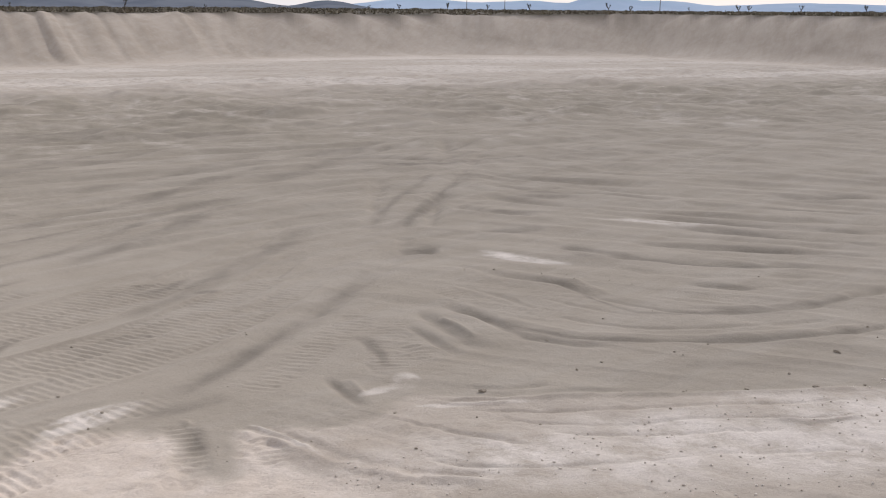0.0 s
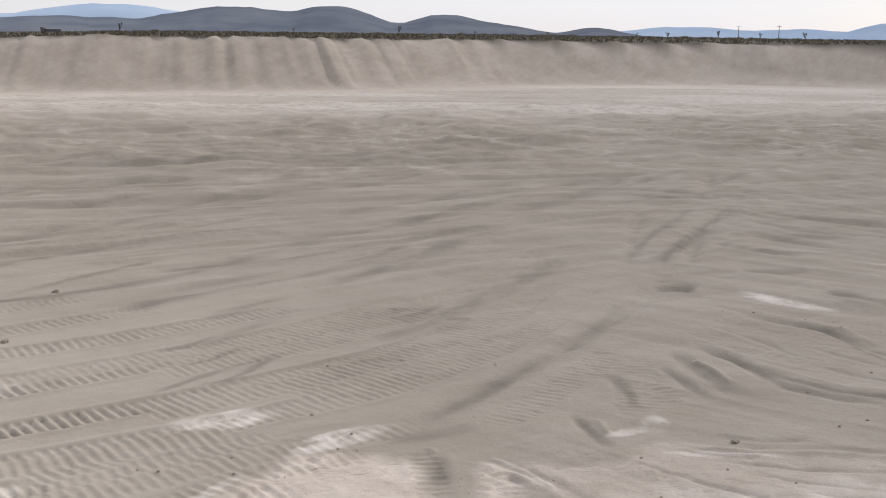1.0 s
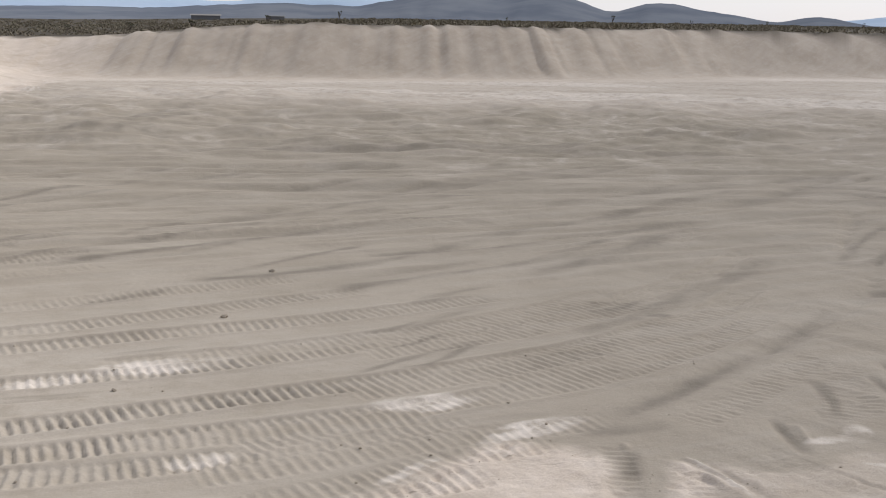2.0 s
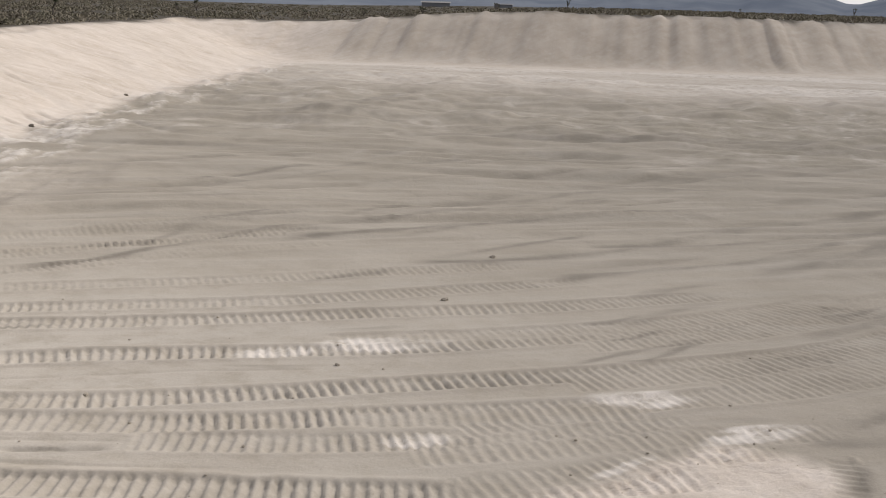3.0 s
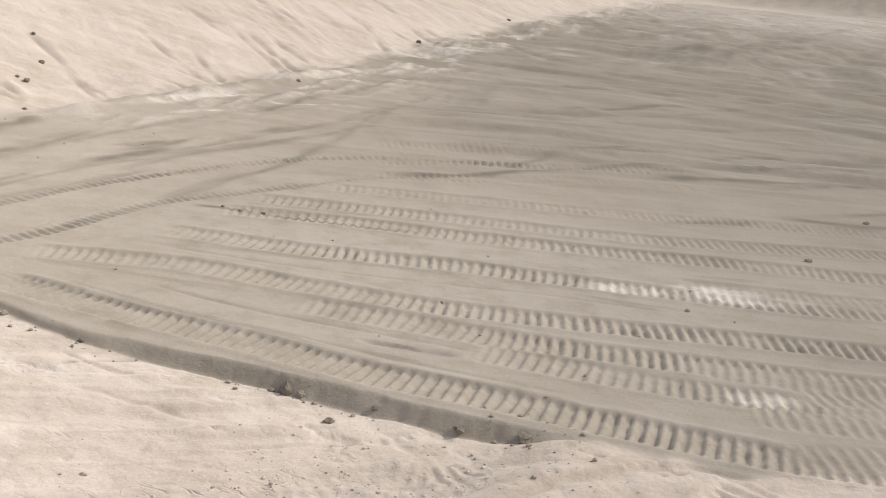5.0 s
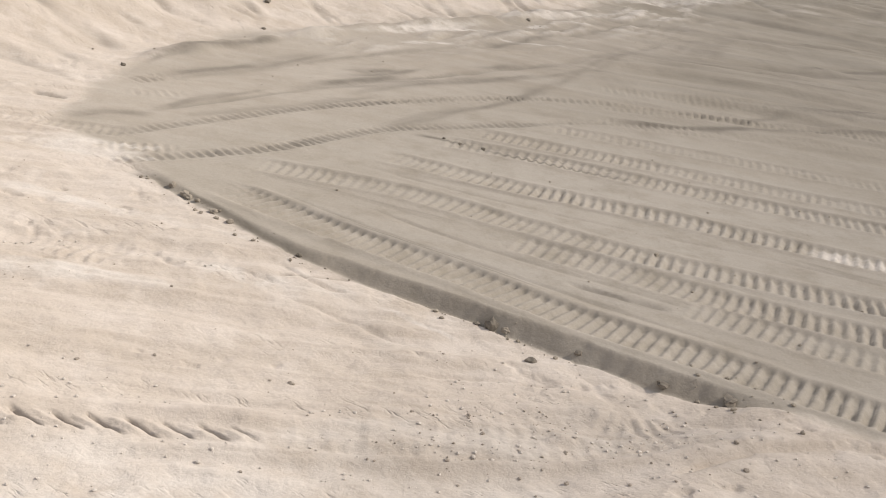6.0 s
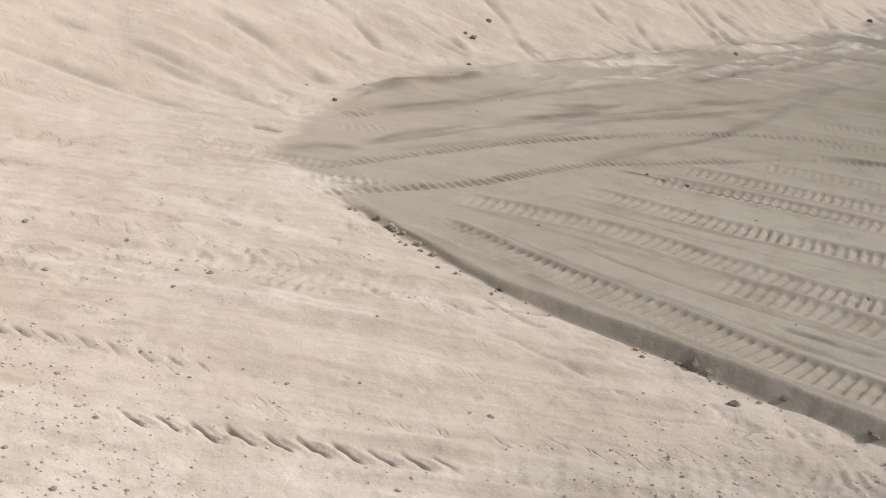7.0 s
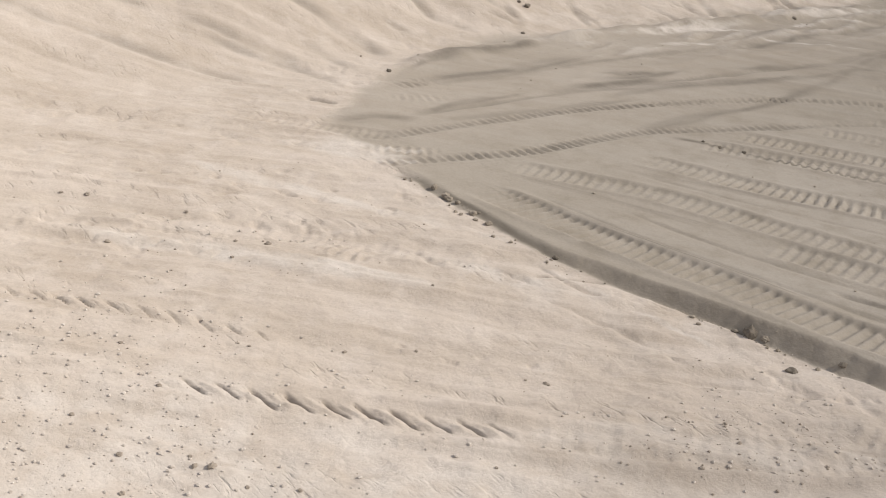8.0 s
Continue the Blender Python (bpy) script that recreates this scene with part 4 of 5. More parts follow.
    # churned lumps where the fill meets the bank's foot
    brim = np.exp(-((out + 0.9) / 1.25) ** 2) * step(10.5, 14, y) * (1 - step(60, 66, y)) * (x < 0)
    clod = fbm(x * 3.4 + 0.35 * y, y * 1.0 - 0.25 * x, 67, 4)
    z += brim * 0.13 * np.clip(clod + 0.05, 0, 1)
    # scraped pale ground: long low scratches towards the camera
    us = x * np.cos(radians(43)) + y * np.sin(radians(43))
    vs = -x * np.sin(radians(43)) + y * np.cos(radians(43))
    scrape = fbm(us * 0.3, vs * 2.0, 71, 4) + 0.6 * ridged(us * 0.22, vs * 2.6, 73)
    pitted = step(-0.05, 0.3, fbm(us * 0.35, vs * 1.3, 80, 3))
    z += (1 - fill) * (1 - t) * (scrape * 0.028 + 0.016 * fbm(x * 5.5, y * 5.5, 75, 3) + 0.05 * np.clip(fbm(us * 1.6, vs * 4.5, 76, 3) - 0.2, 0, 1) - 0.07 * pitted * np.clip(fbm(x * 6.5, y * 6.5, 79, 3) - 0.2, 0, 1)) * step(40, 20, dist) * step(1.0, 3.8, dist)

    detail = np.zeros_like(x)
    for corners, high, half in RIDGES:
        i, way, off, gap, run = along(x, y, corners, half * 3)
        ends = step(0, min(0.5, run * 0.18), way) * step(0, min(0.5, run * 0.18), run - way)
        uneven = np.clip(1 + 1.1 * fbm(x[i] * 1.5, y[i] * 1.5, 77, 3), 0.1, 2)
        thread = 1 + 0.7 * fbm(way * 0.8 + half * 30, off * 0.9 / half, 78, 3)
        detail[i] += 0.8 * high * np.exp(-(gap / half) ** 2 * 1.6) * ends * uneven * thread
    for belts in (BELTS, SAND_BELTS):
        for k, (corners, width, cleat, sunk) in enumerate(belts):
            i, way, off, gap, run = along(x, y, corners, width * 0.5 + 0.2)
            worn = np.clip(0.9 + 0.85 * fbm(x[i] * 0.8 + k, y[i] * 0.8, 81 + k, 3), 0.2, 1.3) * (0.85 + 0.6 * fbm(x[i] * 5, y[i] * 5, 96, 2))
            if belts is BELTS and k == 0:
                worn = np.maximum(worn, 0.85)          # the freshest print, along the edge of the fill
            ends = step(0, 0.35, way) * step(0, 0.35, run - way)
            edge = width / 2 + 0.02 * fbm(x[i] * 6, y[i] * 6, 91, 2)
            m = step(0.035, -0.035, np.abs(off) - edge) * ends * (gap < width)
            skew = 1.3 if width < 0.18 else 0.0
            pitch = 0.215 if skew else 0.108
            phase = 2 * math.pi * ((way - skew * off) / pitch + 0.3 * fbm(x[i] * 1.6, y[i] * 1.6, 95, 3))
            wave = np.sin(phase)
            bar = np.tanh(2.4 * (wave - 0.12))
            shape = -1.2 * np.clip(wave, 0, 1) ** 10 + 0.25 * np.clip(-wave, 0, 1) ** 2 if skew else 0.95 * bar + 0.1
            bite = 1.0 if skew else 0.25 if belts is SAND_BELTS else 0.9 if width < 0.23 else 0.48
            print_z = -sunk * (0.8 if k == 0 else 0.5) + cleat * shape * worn * bite * (1 - 0.42 * step(-1.0, 1.5, x[i])) + 0.008 * fbm(x[i] * 11, y[i] * 11, 97, 3)
            detail[i] = detail[i] * (1 - m) + print_z * m
            detail[i] += 0.4 * sunk * np.exp(-((np.abs(off) - edge - 0.06) / 0.05) ** 2) * ends * (gap < width)
    z += detail * (1 - t)
    for corners, deep_in, half in SCRATCHES:
        i, way, off, gap, run = along(x, y, corners, half * 3)
        ends = step(0, 0.6, way) * step(0, 0.6, run - way) * (0.6 + 0.8 * fbm(x[i] * 2, y[i] * 2, 87, 2))
        z[i] += 0.75 * deep_in * ends * (0.5 * np.exp(-((off + half) / half) ** 2) - np.exp(-(off / half) ** 2))
    # wheel lines, rills and scratches darkened in the colour along their grooves
    damp_shade = np.maximum(0.55 * lines, 0.22 * tooth * on_bank * (1 - side) * step(40, 12, out))
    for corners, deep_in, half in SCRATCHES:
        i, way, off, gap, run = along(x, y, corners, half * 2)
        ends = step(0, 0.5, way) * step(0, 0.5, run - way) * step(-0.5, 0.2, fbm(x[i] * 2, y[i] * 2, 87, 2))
        damp_shade[i] = np.maximum(damp_shade[i], 0.42 * np.exp(-(off / (half * 0.7)) ** 2) * ends)
    for corners, half, amount in DAMP_SHADE:
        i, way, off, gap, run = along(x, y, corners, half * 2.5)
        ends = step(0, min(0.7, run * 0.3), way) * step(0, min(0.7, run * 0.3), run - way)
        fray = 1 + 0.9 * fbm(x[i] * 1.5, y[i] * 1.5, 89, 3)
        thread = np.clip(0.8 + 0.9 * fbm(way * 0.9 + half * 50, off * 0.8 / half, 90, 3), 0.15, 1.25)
        damp_shade[i] = np.maximum(damp_shade[i], np.clip(amount * thread, 0, 1) * np.exp(-np.abs(gap / (half * np.clip(fray, 0.4, 1.8))) ** 3) * ends)

    pale = np.zeros_like(x)
    for (cx, cy), a, b, turn in PALE:
        c, s = math.cos(radians(turn)), math.sin(radians(turn))
        e = (((x - cx) * c + (y - cy) * s) / a) ** 2 + ((-(x - cx) * s + (y - cy) * c) / b) ** 2
        pale = np.maximum(pale, step(1.6, 0.2, e + 0.9 * fbm(x * 2, y * 2, 101, 3)))
    pale *= 0.55 + 0.45 * step(-0.25, 0.25, fbm(x * 1.4, y * 1.4, 103, 4))
    band = step(-0.1, 0.35, fbm(x * 0.10, y * 0.35, 131, 5))
    pale = np.maximum(pale, (0.22 + 0.4 * band) * step(0.3, -4.0, out) * step(43, 50, y + 5 * fbm(x * 0.07, y * 0.2, 132, 4) - 0.15 * np.clip(10 - x, 0, 30)) * floor)
    fleck = step(0.12, 0.4, fbm(x * 0.9, y * 0.5, 133, 4))
    pale = np.maximum(pale, 0.28 * fleck * step(24, 29, y) * (1 - step(44, 50, y)) * floor)
    pale = np.maximum(pale, (0.45 + 0.35 * step(14, 24, y)) * step(0.1, 0.42, clod) * np.clip(brim * 1.3, 0, 1))
    pale = np.maximum(pale, 0.26 * np.exp(-((x + 4.5) / 5) ** 2 - ((y - 9.0) / 4.5) ** 2))
    dusky = step(24, 30, y) * (1 - step(44.5, 48.5, y + 3 * fbm(x * 0.1, y * 0.1, 108, 3))) * step(-9, 2, x) * floor * 0.85 * step(-0.5, 0.1, fbm(x * 0.14, y * 0.2, 107, 4))
    dusky = np.maximum(dusky, (0.4 - 0.22 * step(0, 8, x)) * step(15, 26, y + 0.4 * x) * (1 - step(44, 54, y)) * floor)
    # shade of the far and right banks put into the colour, as fill grey
    bank_shade = np.maximum(0.44 * step(54, 64, y) * step(-21, -15, x), 0.5 * step(30, 50, x))
    grown = step(-0.9, 0.4, out - wide + 0.5 * fbm(x * 0.8, y * 0.8, 115, 3))
    return z, np.maximum(fill * (1 - step(0.03, 0.25, t)), bank_shade * (1 - far)), pale, dusky, grown, damp_shade, churn


def make_ground():
    """One sheet from under the camera to the horizon, finer where it is near."""
    fine = np.arange(-76, 50, 0.12)
    coarse = np.arange(50, 283, 3.0)
    turns = np.radians(np.concatenate([fine, coarse]))
    rings = np.concatenate([np.geomspace(0.4, 4.0, 60)[:-1], np.geomspace(4.0, 5.5, 80)[:-1], np.geomspace(5.5, 15, 480)[:-1], np.geomspace(15, 60, 310)[:-1],
                            np.geomspace(60, 86, 100)[:-1], np.geomspace(86, 220, 46)[:-1], np.geomspace(220, 4600, 44)])
    a, r = np.meshgrid(turns, rings)
    x, y = (EYE_X + r * np.sin(a)).ravel(), (EYE_Y + r * np.cos(a)).ravel()
    z, fill, pale, dusky, plain, damp_shade, churn = lay(x, y)
    n, m = len(turns), len(rings)
    co = np.stack([x, y, z], -1)
    hub = len(co)
    co = np.vstack([co, [[EYE_X, EYE_Y, float(z[:n].mean())]]])
    i = np.arange(m - 1)[:, None] * n
    j = np.arange(n)[None, :]
    k = (j + 1) % n
    quads = np.stack([i + j, i + n + j, i + n + k, i + k], -1).reshape(-1, 4)[:, ::-1]
    cap = np.stack([np.full(n, hub), np.arange(n), (np.arange(n) + 1) % n], -1)[:, ::-1]
    me = bpy.data.meshes.new("ground")
    me.vertices.add(len(co))
    me.vertices.foreach_set("co", co.ravel())
    me.loops.add(quads.size + cap.size)
    me.loops.foreach_set("vertex_index", np.concatenate([quads.ravel(), cap.ravel()]).astype(np.int32))
    me.polygons.add(len(quads) + len(cap))
    me.polygons.foreach_set("loop_start", np.concatenate([np.arange(len(quads)) * 4, quads.size + np.arange(len(cap)) * 3]).astype(np.int32))
    me.update(calc_edges=True)
    me.validate()
    me.polygons.foreach_set("use_smooth", np.ones(len(me.polygons), bool))
    for name, values in (("fill", fill), ("pale", pale), ("dusky", dusky), ("plain", plain), ("damp_shade", damp_shade), ("churn", churn)):
        at = me.attributes.new(name, "FLOAT", "POINT")
        at.data.foreach_set("value", np.append(values, 0.0).astype(np.float32))
    me.materials.append(SOIL)
    return tagged(new("ground", me), "sandy pit floor of grey fill with crawler tracks between pale banks", "ground", kind="structure")


def height(x, y):
    return float(lay(np.array([float(x)]), np.array([float(y)]))[0][0])


make_ground()


# ---- distance ----
def ridge_range(name, label, distance, thick, humps, base, azimuth, material, seed):
    """A range of hills: humps of (azimuth, width, elevation) in degrees as seen from the pit."""
    bm = bmesh.new()
    steps, rows = 220, 7
    grid = []
    for i in range(steps + 1):
        az = azimuth[0] + (azimuth[1] - azimuth[0]) * i / steps
        el = sum((h * math.exp(-abs((az - c) / w) ** 2.0)) ** 4 for c, w, h in humps) ** 0.25
        el += 0.07 * noise.noise(Vector((az * 0.9, seed, 0))) * min(1, el * 1.5) + 0.03 * noise.noise(Vector((az * 3.1, seed, 4)))
        line = []
        for k in range(rows):
            t = k / (rows - 1)
            up = math.sin(min(1.0, t * 1.25) * math.pi / 2) if t < 0.8 else 1 - (t - 0.8) * 2
            d = distance + thick * (t - 0.8) + 0.05 * thick * noise.noise(Vector((az * 1.3, t * 4, seed)))
            h = 3.5 + d * math.tan(radians(base + (max(el, 0.02) - base) * up))
            line.append(bm.verts.new((EYE_X + d * math.sin(radians(az)), EYE_Y + d * math.cos(radians(az)), h)))
        grid.append(line)
    for a, b in zip(grid, grid[1:]):
        for k in range(rows - 1):
            bm.faces.new((a[k], b[k], b[k + 1], a[k + 1]))
    me = bpy.data.meshes.new(name)
    bm.to_mesh(me)
    bm.free()
    me.polygons.foreach_set("use_smooth", np.ones(len(me.polygons), bool))
    me.materials.append(material)
    return tagged(new(name, me), label, "hill", kind="structure")


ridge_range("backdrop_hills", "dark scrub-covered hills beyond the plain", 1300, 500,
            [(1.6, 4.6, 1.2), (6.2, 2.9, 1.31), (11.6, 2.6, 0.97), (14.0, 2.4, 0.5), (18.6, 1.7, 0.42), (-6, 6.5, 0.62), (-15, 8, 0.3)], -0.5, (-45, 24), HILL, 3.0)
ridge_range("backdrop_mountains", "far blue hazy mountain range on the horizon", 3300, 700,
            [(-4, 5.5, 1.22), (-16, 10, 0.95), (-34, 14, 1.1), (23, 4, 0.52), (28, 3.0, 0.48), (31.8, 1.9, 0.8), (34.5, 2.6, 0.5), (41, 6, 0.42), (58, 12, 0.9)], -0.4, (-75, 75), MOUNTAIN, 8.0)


# ---- things ----
def part(name, bm, material, parent=None, label="", smooth=True):
    me = bpy.data.meshes.new(name)
    bm.to_mesh(me)
    bm.free()
    if smooth:
        me.polygons.foreach_set("use_smooth", np.ones(len(me.polygons), bool))
    me.materials.append(material)
    ob = new(name, me)
    ob.parent = parent
    if label:
        ob["label"] = label
    return ob


def lump(rng, size, cuts=2, squash=0.65, jag=0.35):
    """A rough lump of soil or rock about size across, its foot slightly below zero."""
    bm = bmesh.new()
    bmesh.ops.create_icosphere(bm, subdivisions=cuts, radius=0.5)
    shift = Vector((rng.uniform(-9, 9), rng.uniform(-9, 9), rng.uniform(-9, 9)))
    stretch = Vector((rng.uniform(0.8, 1.3), rng.uniform(0.65, 1.0), squash * rng.uniform(0.8, 1.2)))
    for v in bm.verts:
        p = v.co * 3.2 + shift
        v.co *= 1 + 1.5 * jag * noise.noise(p) + 0.7 * jag * noise.noise(p * 2.6)
        v.co.x = min(v.co.x, 0.45 + 0.2 * v.co.z)
        v.co = Vector((v.co.x * stretch.x, v.co.y * stretch.y, v.co.z * stretch.z + 0.22 * squash)) * size
    return bm


def stone(x, y, size, material, label, name="stone", squash=0.65, group=""):
    rng = random.Random(int(x * 971 + y * 613))
    ob = part(name, lump(rng, size, 3 if size > 0.16 else 2, squash), material, smooth=False)
    ob.matrix_world = pose(x, y, height(x, y), 0, 0, rng.uniform(0, 360))
    return tagged(ob, label, name, group)


EDGE = "dark stone lying at the foot of the fill's edge"
stone(-3.95, 6.25, 0.14, STONE, "large dark broken stone lodged in the fill's edge", squash=0.8)
stone(-4.06, 6.21, 0.06, STONE, EDGE, group="stones along the edge")
stone(-3.83, 6.27, 0.06, CLOD, "pale broken clod beside the large dark stone", "clod")
stone(-3.41, 6.02, 0.085, STONE, "dark stone alone on the pale ground", squash=0.5)
stone(-3.23, 6.36, 0.07, STONE, EDGE, group="stones along the edge")
stone(-2.56, 6.44, 0.08, STONE, EDGE, group="stones along the edge")
stone(-2.1, 6.55, 0.11, STONE, EDGE, group="stones along the edge")
stone(-5.72, 5.93, 0.06, STONE, EDGE, group="stones along the edge")
stone(-7.55, 6.1, 0.09, CLOD, "crumbling dark clod at the thin end of the fill", "clod")
stone(-7.25, 6.03, 0.10, CLOD, "crumbling dark clod at the thin end of the fill", "clod", 0.5)
for cx, cy, s in ((-7.32, 6.05, 0.1), (-7.13, 6.04, 0.07), (-6.85, 6.0, 0.08), (-6.59, 5.95, 0.07)):
    stone(cx, cy, s, CLOD, "crumbling dark clod at the thin end of the fill", "clod", group="clods along the thin end")
for cx, cy, s in ((-7.45, 9.98, 0.05), (-7.25, 10.02, 0.06), (-6.95, 10.08, 0.065)):
    stone(cx, cy, s, STONE, "dark clod pressed up at a crawler track", "clod", group="clods by the track")
for cx, cy, s in ((-1.35, 12.96, 0.14), (-1.1, 15.55, 0.12), (-1.95, 10.1, 0.08), (5.35, 8.52, 0.11), (9.3, 8.3, 0.1), (8.25, 7.42, 0.1), (3.1, 6.75, 0.13), (7.6, 7.6, 0.08), (-3.9, 8.7, 0.08)):
    stone(cx, cy, s * 0.65, CLOD, "small grey-brown clod of soil on the pit floor", "clod", group="clods on the floor")
for cx, cy, s in ((-14.4, 27.3, 0.34), (-16.1, 36.8, 0.3), (-12.3, 18.6, 0.24), (-13.75, 13.05, 0.28), (-14.3, 13.9, 0.2), (-11.65, 8.62, 0.16), (-12.9, 12.2, 0.16),
                  (-15.2, 14.6, 0.2), (-16.4, 14.8, 0.26), (-13.9, 13.0, 0.16)):
    stone(cx, cy, s * 0.48, STONE, "dark stone on the pale sand of the bank", group="stones on the bank")
for cx, cy, s in ((-4.63, 1.98, 0.05), (-5.0, 3.9, 0.06), (-4.2, 2.1, 0.06), (-5.35, 2.15, 0.08), (-7.2, 3.75, 0.07), (-8.9, 3.0, 0.07), (-6.0, 2.2, 0.06),
                  (-3.6, 3.4, 0.06), (-2.9, 4.4, 0.07), (-2.3, 4.8, 0.07), (-4.2, 4.4, 0.05), (-5.7, 4.6, 0.06), (-3.2, 5.0, 0.07)):
    stone(cx, cy, s * 0.5, PEBBLE, "small brown stone on the pale scraped sand", group="stones on the sand")


for cx, cy, s in ((-4.45, 2.02, 0.085), (-4.52, 1.95, 0.05), (-4.84, 1.65, 0.05), (-5.33, 1.58, 0.04), (-8.74, 3.17, 0.07), (-4.01, 2.32, 0.04), (-7.04, 3.96, 0.06), (-4.51, 1.51, 0.05),
                  (-5.23, 3.46, 0.04), (-4.22, 4.39, 0.04), (-8.03, 3.75, 0.05), (-7.7, 2.88, 0.06), (-6.94, 3.57, 0.045), (-2.5, 5.08, 0.04), (-1.99, 4.99, 0.035), (-2.98, 4.86, 0.04), (-1.74, 5.86, 0.05), (-1.55, 5.61, 0.05), (-2.53, 4.64, 0.035)):
    stone(cx, cy, s * 0.8, PEBBLE, "brown stone half sunk in the pale scraped sand", group="stones on the sand")


def scatter(name, label, count, spots, sizes, material, seed, cuts=1, lines=(), spread=0.1):
    """Pebbles too small to count, in one mesh."""
    rng = random.Random(seed)
    places = np.array([(rng.uniform(a, b), rng.uniform(c, d)) for a, b, c, d, n in spots for _ in range(int(count * n))])
    if lines:
        more = []
        for line in lines:
            for q in smooth_line(line, 0.1):
                more += [(q.x + rng.gauss(0, spread), q.y + rng.gauss(0, spread)) for _ in range(rng.choice((0, 0, 1, 2, 6)))]
        places = np.vstack([places.reshape(-1, 2), np.array(more)])
    z = lay(places[:, 0], places[:, 1])[0]
    base = [lump(random.Random(k), 1.0, cuts, 0.7) for k in range(6)]
    shapes = []
    for b in base:
        b.verts.index_update()
        shapes.append((np.array([v.co[:] for v in b.verts]), np.array([[v.index for v in f.verts] for f in b.faces])))
        b.free()
    co, tri, total = [], [], 0
    for (px, py), pz in zip(places, z):
        v, f = shapes[rng.randrange(6)]
        s, turn = sizes[0] + (sizes[1] - sizes[0]) * rng.random() ** 3, rng.uniform(0, 6.28)
        c, q = math.cos(turn) * s, math.sin(turn) * s
        co.append(np.stack([v[:, 0] * c - v[:, 1] * q + px, v[:, 0] * q + v[:, 1] * c + py, v[:, 2] * s + pz], -1))
        tri.append(f + total)
        total += len(v)
    me = bpy.data.meshes.new(name)
    me.from_pydata(np.vstack(co).tolist(), [], np.vstack(tri).tolist())
    me.materials.append(material)
    return tagged(new(name, me), label, "pebbles", kind="stuff")


scatter("pebbles", "loose brown pebbles strewn over the pale sand", 300,
        [(-9, -1.5, 0.6, 5.6, 0.45), (-6.5, -2.5, 0.4, 2.6, 0.08), (-4, -1.2, 4, 6.2, 0.15), (2.5, 11, 4.5, 8.2, 0.2)], (0.008, 0.026), PEBBLE, 5, 1,
        ([(-3.3, 4.2), (-3.0, 4.66), (-2.78, 5.09), (-2.6, 5.6)], [(-3.0, 4.3), (-2.5, 5.0), (-2.1, 5.8)], [(-3.27, 5.07), (-3.17, 5.25), (-3.0, 5.56)],
         [(-3.14, 4.9), (-2.82, 5.47), (-2.74, 5.59)], [(-7.65, 3.11), (-6.92, 3.57), (-6.44, 3.88)], [(-6.41, 2.38), (-5.95, 2.69), (-5.64, 2.96)]), 0.09)
scatter("gravel", "pale gravel lying thick on the scraped sand", 1900,
        [(-6.6, -4.0, 0.4, 2.3, 0.6), (-7.5, -3.0, 0.3, 3.0, 0.3), (-3.6, -0.8, 3.6, 6.3, 0.2), (3.2, 10.5, 5.2, 7.4, 0.5)], (0.007, 0.034), GRAVEL, 8, 1,
        ([(-6.2, 1.75), (-4.9, 2.7), (-3.8, 3.75), (-2.6, 5.0), (-1.9, 6.1)], [(-7.6, 1.75), (-6.0, 2.9), (-5.2, 3.5)], [(-8.4, 3.1), (-6.6, 4.6), (-5.4, 5.4)],
         [(-5.0, 3.25), (-3.8, 4.3), (-2.2, 6.1)], [(-4.4, 2.9), (-3.2, 4.1), (-1.4, 6.3)]), 0.09)
scatter("edge_crumbs", "crumbled grey soil fallen along the edge of the fill", 24, [(-2.4, -1.4, 6.3, 6.9, 1.0)], (0.012, 0.05), CLOD, 9, 1,
        ([(-8.1, 6.1), (-7.3, 5.98), (-5.85, 5.86), (-5.0, 6.02), (-4.08, 6.19), (-3.4, 6.28), (-2.56, 6.4), (-1.7, 6.6)],), 0.06)
scatter("crumbs", "crumbled grey soil along tracks on the pit floor", 260,
        [(-7, 3, 6.4, 12, 0.5), (3, 11, 7, 14, 0.4), (-12.6, -10, 8, 24, 0.2)], (0.01, 0.038), CLOD, 6)


def tuft_mesh(rng, wide, tall, count, blade):
    """Leafy sprigs in a loose dome, as corner and face lists."""
    co, faces = [], []
    for _ in range(count):
        a, r, h = rng.uniform(0, 6.283), wide * math.sqrt(rng.random()), rng.random() ** 0.7
        r *= 1 - 0.55 * h * h
        p = Vector((r * math.cos(a), r * math.sin(a), tall * h))
        d = Vector((rng.uniform(-1, 1), rng.uniform(-1, 1), rng.uniform(0.2, 1.4))).normalized() * blade
        s = d.cross(Vector((rng.uniform(-1, 1), rng.uniform(-1, 1), rng.uniform(-1, 1)))).normalized() * blade * 0.4
        i = len(co)
        co += [tuple(p - s), tuple(p + s), tuple(p + d + 0.4 * s), tuple(p + d - 0.4 * s)]
        faces.append((i, i + 1, i + 2, i + 3))
    return co, faces


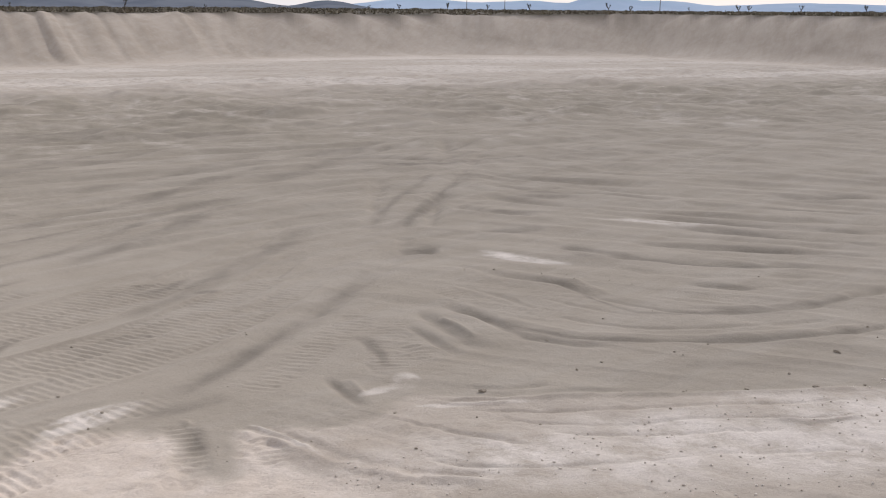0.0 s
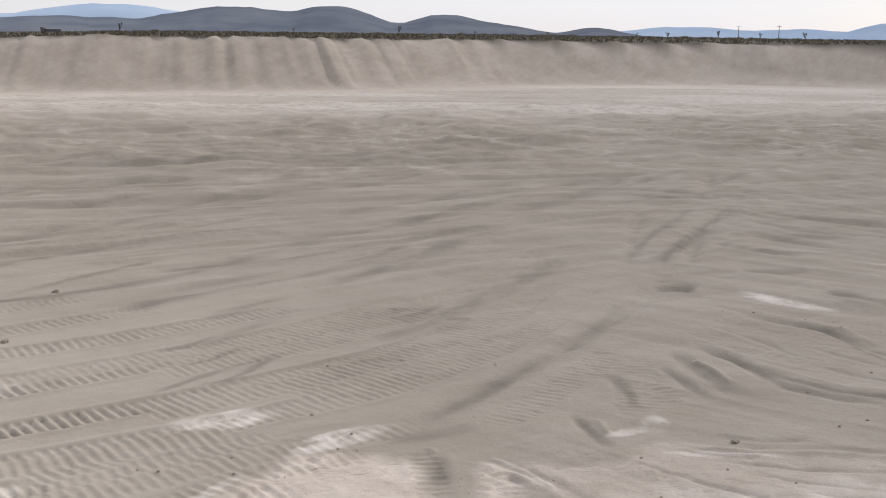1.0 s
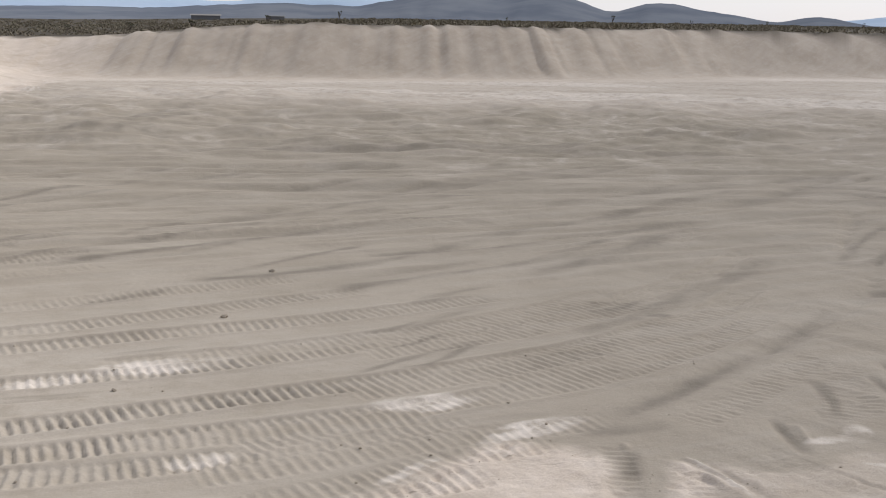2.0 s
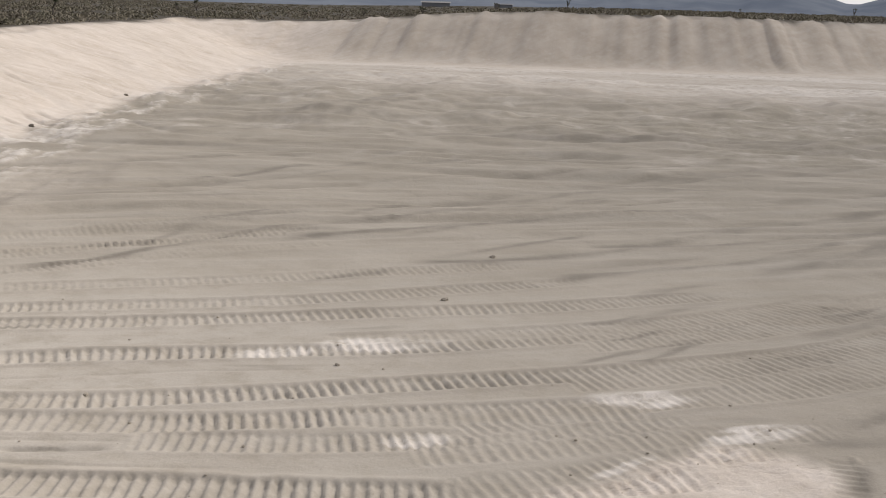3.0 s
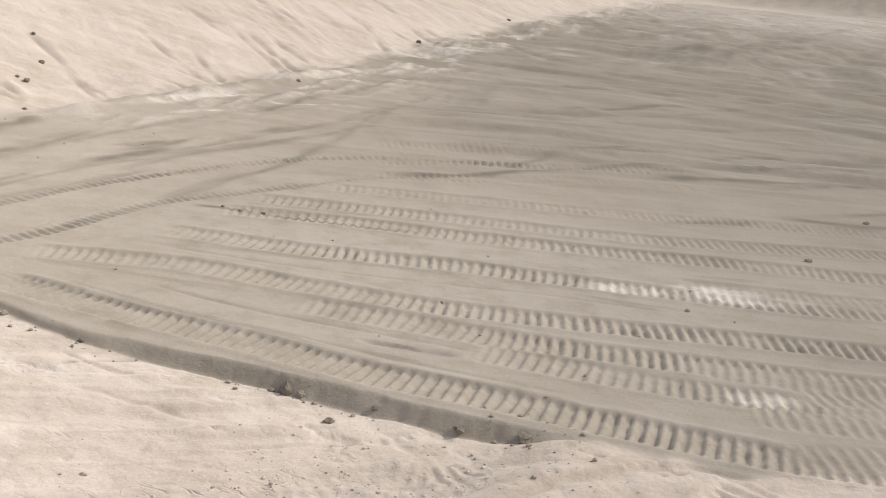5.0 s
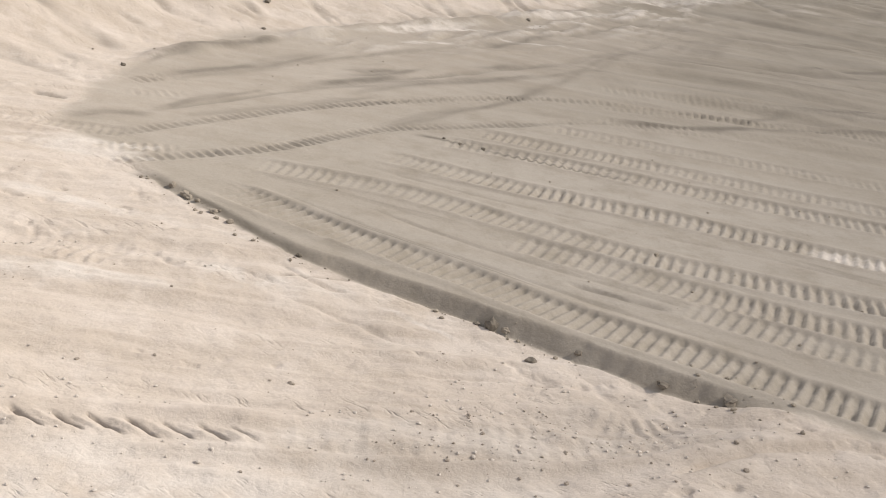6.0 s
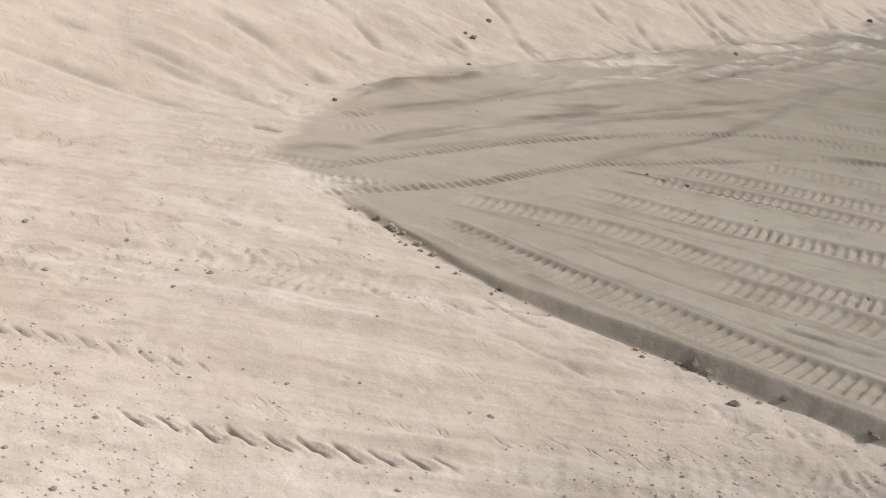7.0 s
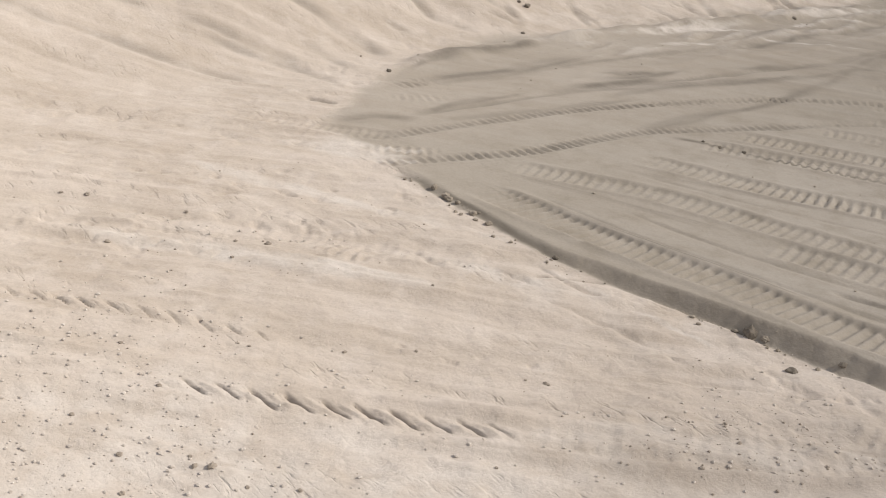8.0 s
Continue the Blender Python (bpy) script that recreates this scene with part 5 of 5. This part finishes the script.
def make_scrub():
    """Low desert scrub on the plain round the pit, one mesh."""
    rng = random.Random(12)
    shapes = [tuft_mesh(random.Random(k), 1.0, 0.5, 28, 0.26) for k in range(5)]
    co, faces, spots = [], [], []
    while len(spots) < 13000:
        az, d = rng.uniform(-45, 52), 24 * (480 / 24) ** (rng.random() ** 1.25)
        spots.append((EYE_X + d * math.sin(radians(az)), EYE_Y + d * math.cos(radians(az)), d, az))
    arr = np.array(spots)
    z, _, _, _, plain, _, _ = lay(arr[:, 0], arr[:, 1])
    for (x, y, d, az), h, p in zip(spots, z, plain):
        if p < 0.9:
            continue
        c, f = shapes[rng.randrange(5)]
        s = rng.uniform(0.35, 1.0) * 0.5 * (1 + d / 500)
        i = len(co)
        co += [(x + v[0] * s * 1.3, y + v[1] * s * 1.3, h + v[2] * s - 0.03) for v in c]
        faces += [tuple(i + k for k in q) for q in f]
    me = bpy.data.meshes.new("scrub")
    me.from_pydata(co, [], faces)
    me.materials.append(SCRUB)
    return tagged(new("scrub", me), "brown and olive desert scrub on the plain beyond the rim", "scrub", kind="stuff")


make_scrub()


def tube(bm, points, radii, sides=7):
    rings = []
    for k, (p, r) in enumerate(zip(points, radii)):
        d = (points[min(k + 1, len(points) - 1)] - points[max(k - 1, 0)]).normalized()
        s = d.cross(Vector((0.3, 1, 0.1))).normalized()
        t = d.cross(s)
        rings.append([bm.verts.new(p + r * (math.cos(6.2832 * i / sides) * s + math.sin(6.2832 * i / sides) * t)) for i in range(sides)])
    for a, b in zip(rings, rings[1:]):
        for i in range(sides):
            bm.faces.new((a[i], a[(i + 1) % sides], b[(i + 1) % sides], b[i]))
    bm.faces.new(rings[-1])
    bm.faces.new(rings[0][::-1])


def desert_tree(az, distance, tall, seed, label):
    """A yucca-like tree: a trunk that forks into limbs with spiky heads."""
    rng = random.Random(seed)
    x, y = EYE_X + distance * math.sin(radians(az)), EYE_Y + distance * math.cos(radians(az))
    root = new("desert_tree")
    root.matrix_world = pose(x, y, height(x, y) - 0.05, 0, 0, rng.uniform(0, 360))
    tagged(root, label, "tree", "trees on the plain")
    bm, heads = bmesh.new(), []
    fork = Vector((rng.uniform(-0.1, 0.1), rng.uniform(-0.1, 0.1), tall * 0.45))
    tube(bm, [Vector((0, 0, 0)), fork * 0.5 + Vector((0.06, 0, 0)), fork], [tall * 0.06, tall * 0.045, tall * 0.035])
    for k in range(rng.randint(3, 5)):
        a = rng.uniform(0, 6.28)
        tip = fork + Vector((math.cos(a) * rng.uniform(0.1, 0.3), math.sin(a) * rng.uniform(0.1, 0.3), rng.uniform(0.25, 0.5))) * tall
        mid = (fork + tip) / 2 + Vector((math.cos(a), math.sin(a), 0)) * 0.06 * tall
        tube(bm, [fork - Vector((0, 0, 0.05 * tall)), mid, tip], [tall * 0.035, tall * 0.028, tall * 0.02])
        heads.append(tip)
    part("trunk", bm, BARK, root)
    crown = bmesh.new()
    for tip in heads:
        for _ in range(46):
            d = Vector((rng.uniform(-1, 1), rng.uniform(-1, 1), rng.uniform(-0.7, 1))).normalized() * tall * rng.uniform(0.09, 0.17)
            s = d.cross(Vector((rng.uniform(-1, 1), rng.uniform(-1, 1), 1))).normalized() * tall * 0.018
            crown.faces.new([crown.verts.new(tip + q) for q in (-s, s, d)])
    part("crown", crown, TREE_LEAF, root, smooth=False)
    return root


TREE = "small dark branching desert tree standing on the plain"
for k, (az, d, tall) in enumerate(((28.2, 210, 2.6), (31.9, 190, 2.4), (32.9, 170, 1.8), (37.8, 180, 2.2), (38.3, 240, 2.8), (43.4, 200, 2.4), (26.2, 260, 2.6), (24.3, 240, 2.8),
                                   (22.0, 260, 2.4), (35.6, 230, 2.0), (40.6, 210, 2.2), (20.6, 230, 1.8), (9.4, 150, 1.9), (-3.5, 130, 1.9), (-6.9, 110, 1.6), (-10.4, 105, 1.8),
                                   (-13.2, 95, 1.4), (-20.9, 88, 1.9), (-21.8, 92, 1.5), (-27.3, 72, 2.2), (-15.9, 90, 1.2), (4.4, 140, 1.3), (13.0, 180, 1.5), (16.4, 200, 1.6))):
    desert_tree(az, d, tall * 0.62, 300 + k, TREE)


def utility_pole(az, distance, tall):
    x, y = EYE_X + distance * math.sin(radians(az)), EYE_Y + distance * math.cos(radians(az))
    root = new("utility_pole")
    root.matrix_world = pose(x, y, height(x, y) - 0.05, 0, 0, -az)
    tagged(root, "slim weathered wooden pole with a crossarm on the plain", "pole", "poles on the plain")
    bm = bmesh.new()
    tube(bm, [Vector((0, 0, 0)), Vector((0, 0, tall * 0.5)), Vector((0, 0, tall))], [0.17, 0.14, 0.11], 9)
    part("post", bm, POLE, root)
    bm = bmesh.new()
    tube(bm, [Vector((-0.9, 0, tall * 0.93)), Vector((0, 0.02, tall * 0.93)), Vector((0.9, 0, tall * 0.93))], [0.06, 0.07, 0.06], 6)
    part("crossarm", bm, POLE, root)
    for s in (-0.8, 0.8):
        bm = bmesh.new()
        tube(bm, [Vector((s, 0, tall * 0.93)), Vector((s, 0, tall * 0.93 + 0.14)), Vector((s, 0, tall * 0.93 + 0.22))], [0.05, 0.07, 0.03], 6)
        part("insulator", bm, PLASTER, root)


for az, d, tall in ((34.25, 480, 6.5), (27.0, 520, 6.0), (25.2, 560, 6.0)):
    utility_pole(az, d, tall)


def far_shed(az, distance, wide, tall):
    """A long pale shed with a shallow roof, far out on the plain."""
    x, y = EYE_X + distance * math.sin(radians(az)), EYE_Y + distance * math.cos(radians(az))
    root = new("shed")
    root.matrix_world = pose(x, y, height(x, y), 0, 0, -az)
    tagged(root, "long low pale shed far out on the plain", "shed", "sheds on the plain")
    bm = bmesh.new()
    bmesh.ops.create_cube(bm, size=1, matrix=Matrix.Translation((0, 0, tall / 2 - 0.2)) @ Matrix.Diagonal((wide, wide * 0.3, tall + 0.4, 1)))
    part("wall", bm, PLASTER, root, smooth=False)
    bm = bmesh.new()
    w, d = wide / 2 + 0.5, wide * 0.15 + 0.5
    v = [bm.verts.new(p) for p in ((-w, -d, tall), (w, -d, tall), (w, d, tall), (-w, d, tall), (-w, 0, tall + wide * 0.05), (w, 0, tall + wide * 0.05))]
    for f in ((0, 1, 5, 4), (3, 4, 5, 2), (0, 4, 3), (1, 2, 5), (0, 3, 2, 1)):
        bm.faces.new([v[i] for i in f])
    part("roof", bm, ROOFING, root, smooth=False)


far_shed(-9.8, 520, 12, 1.8)
far_shed(-6.6, 600, 9, 1.6)
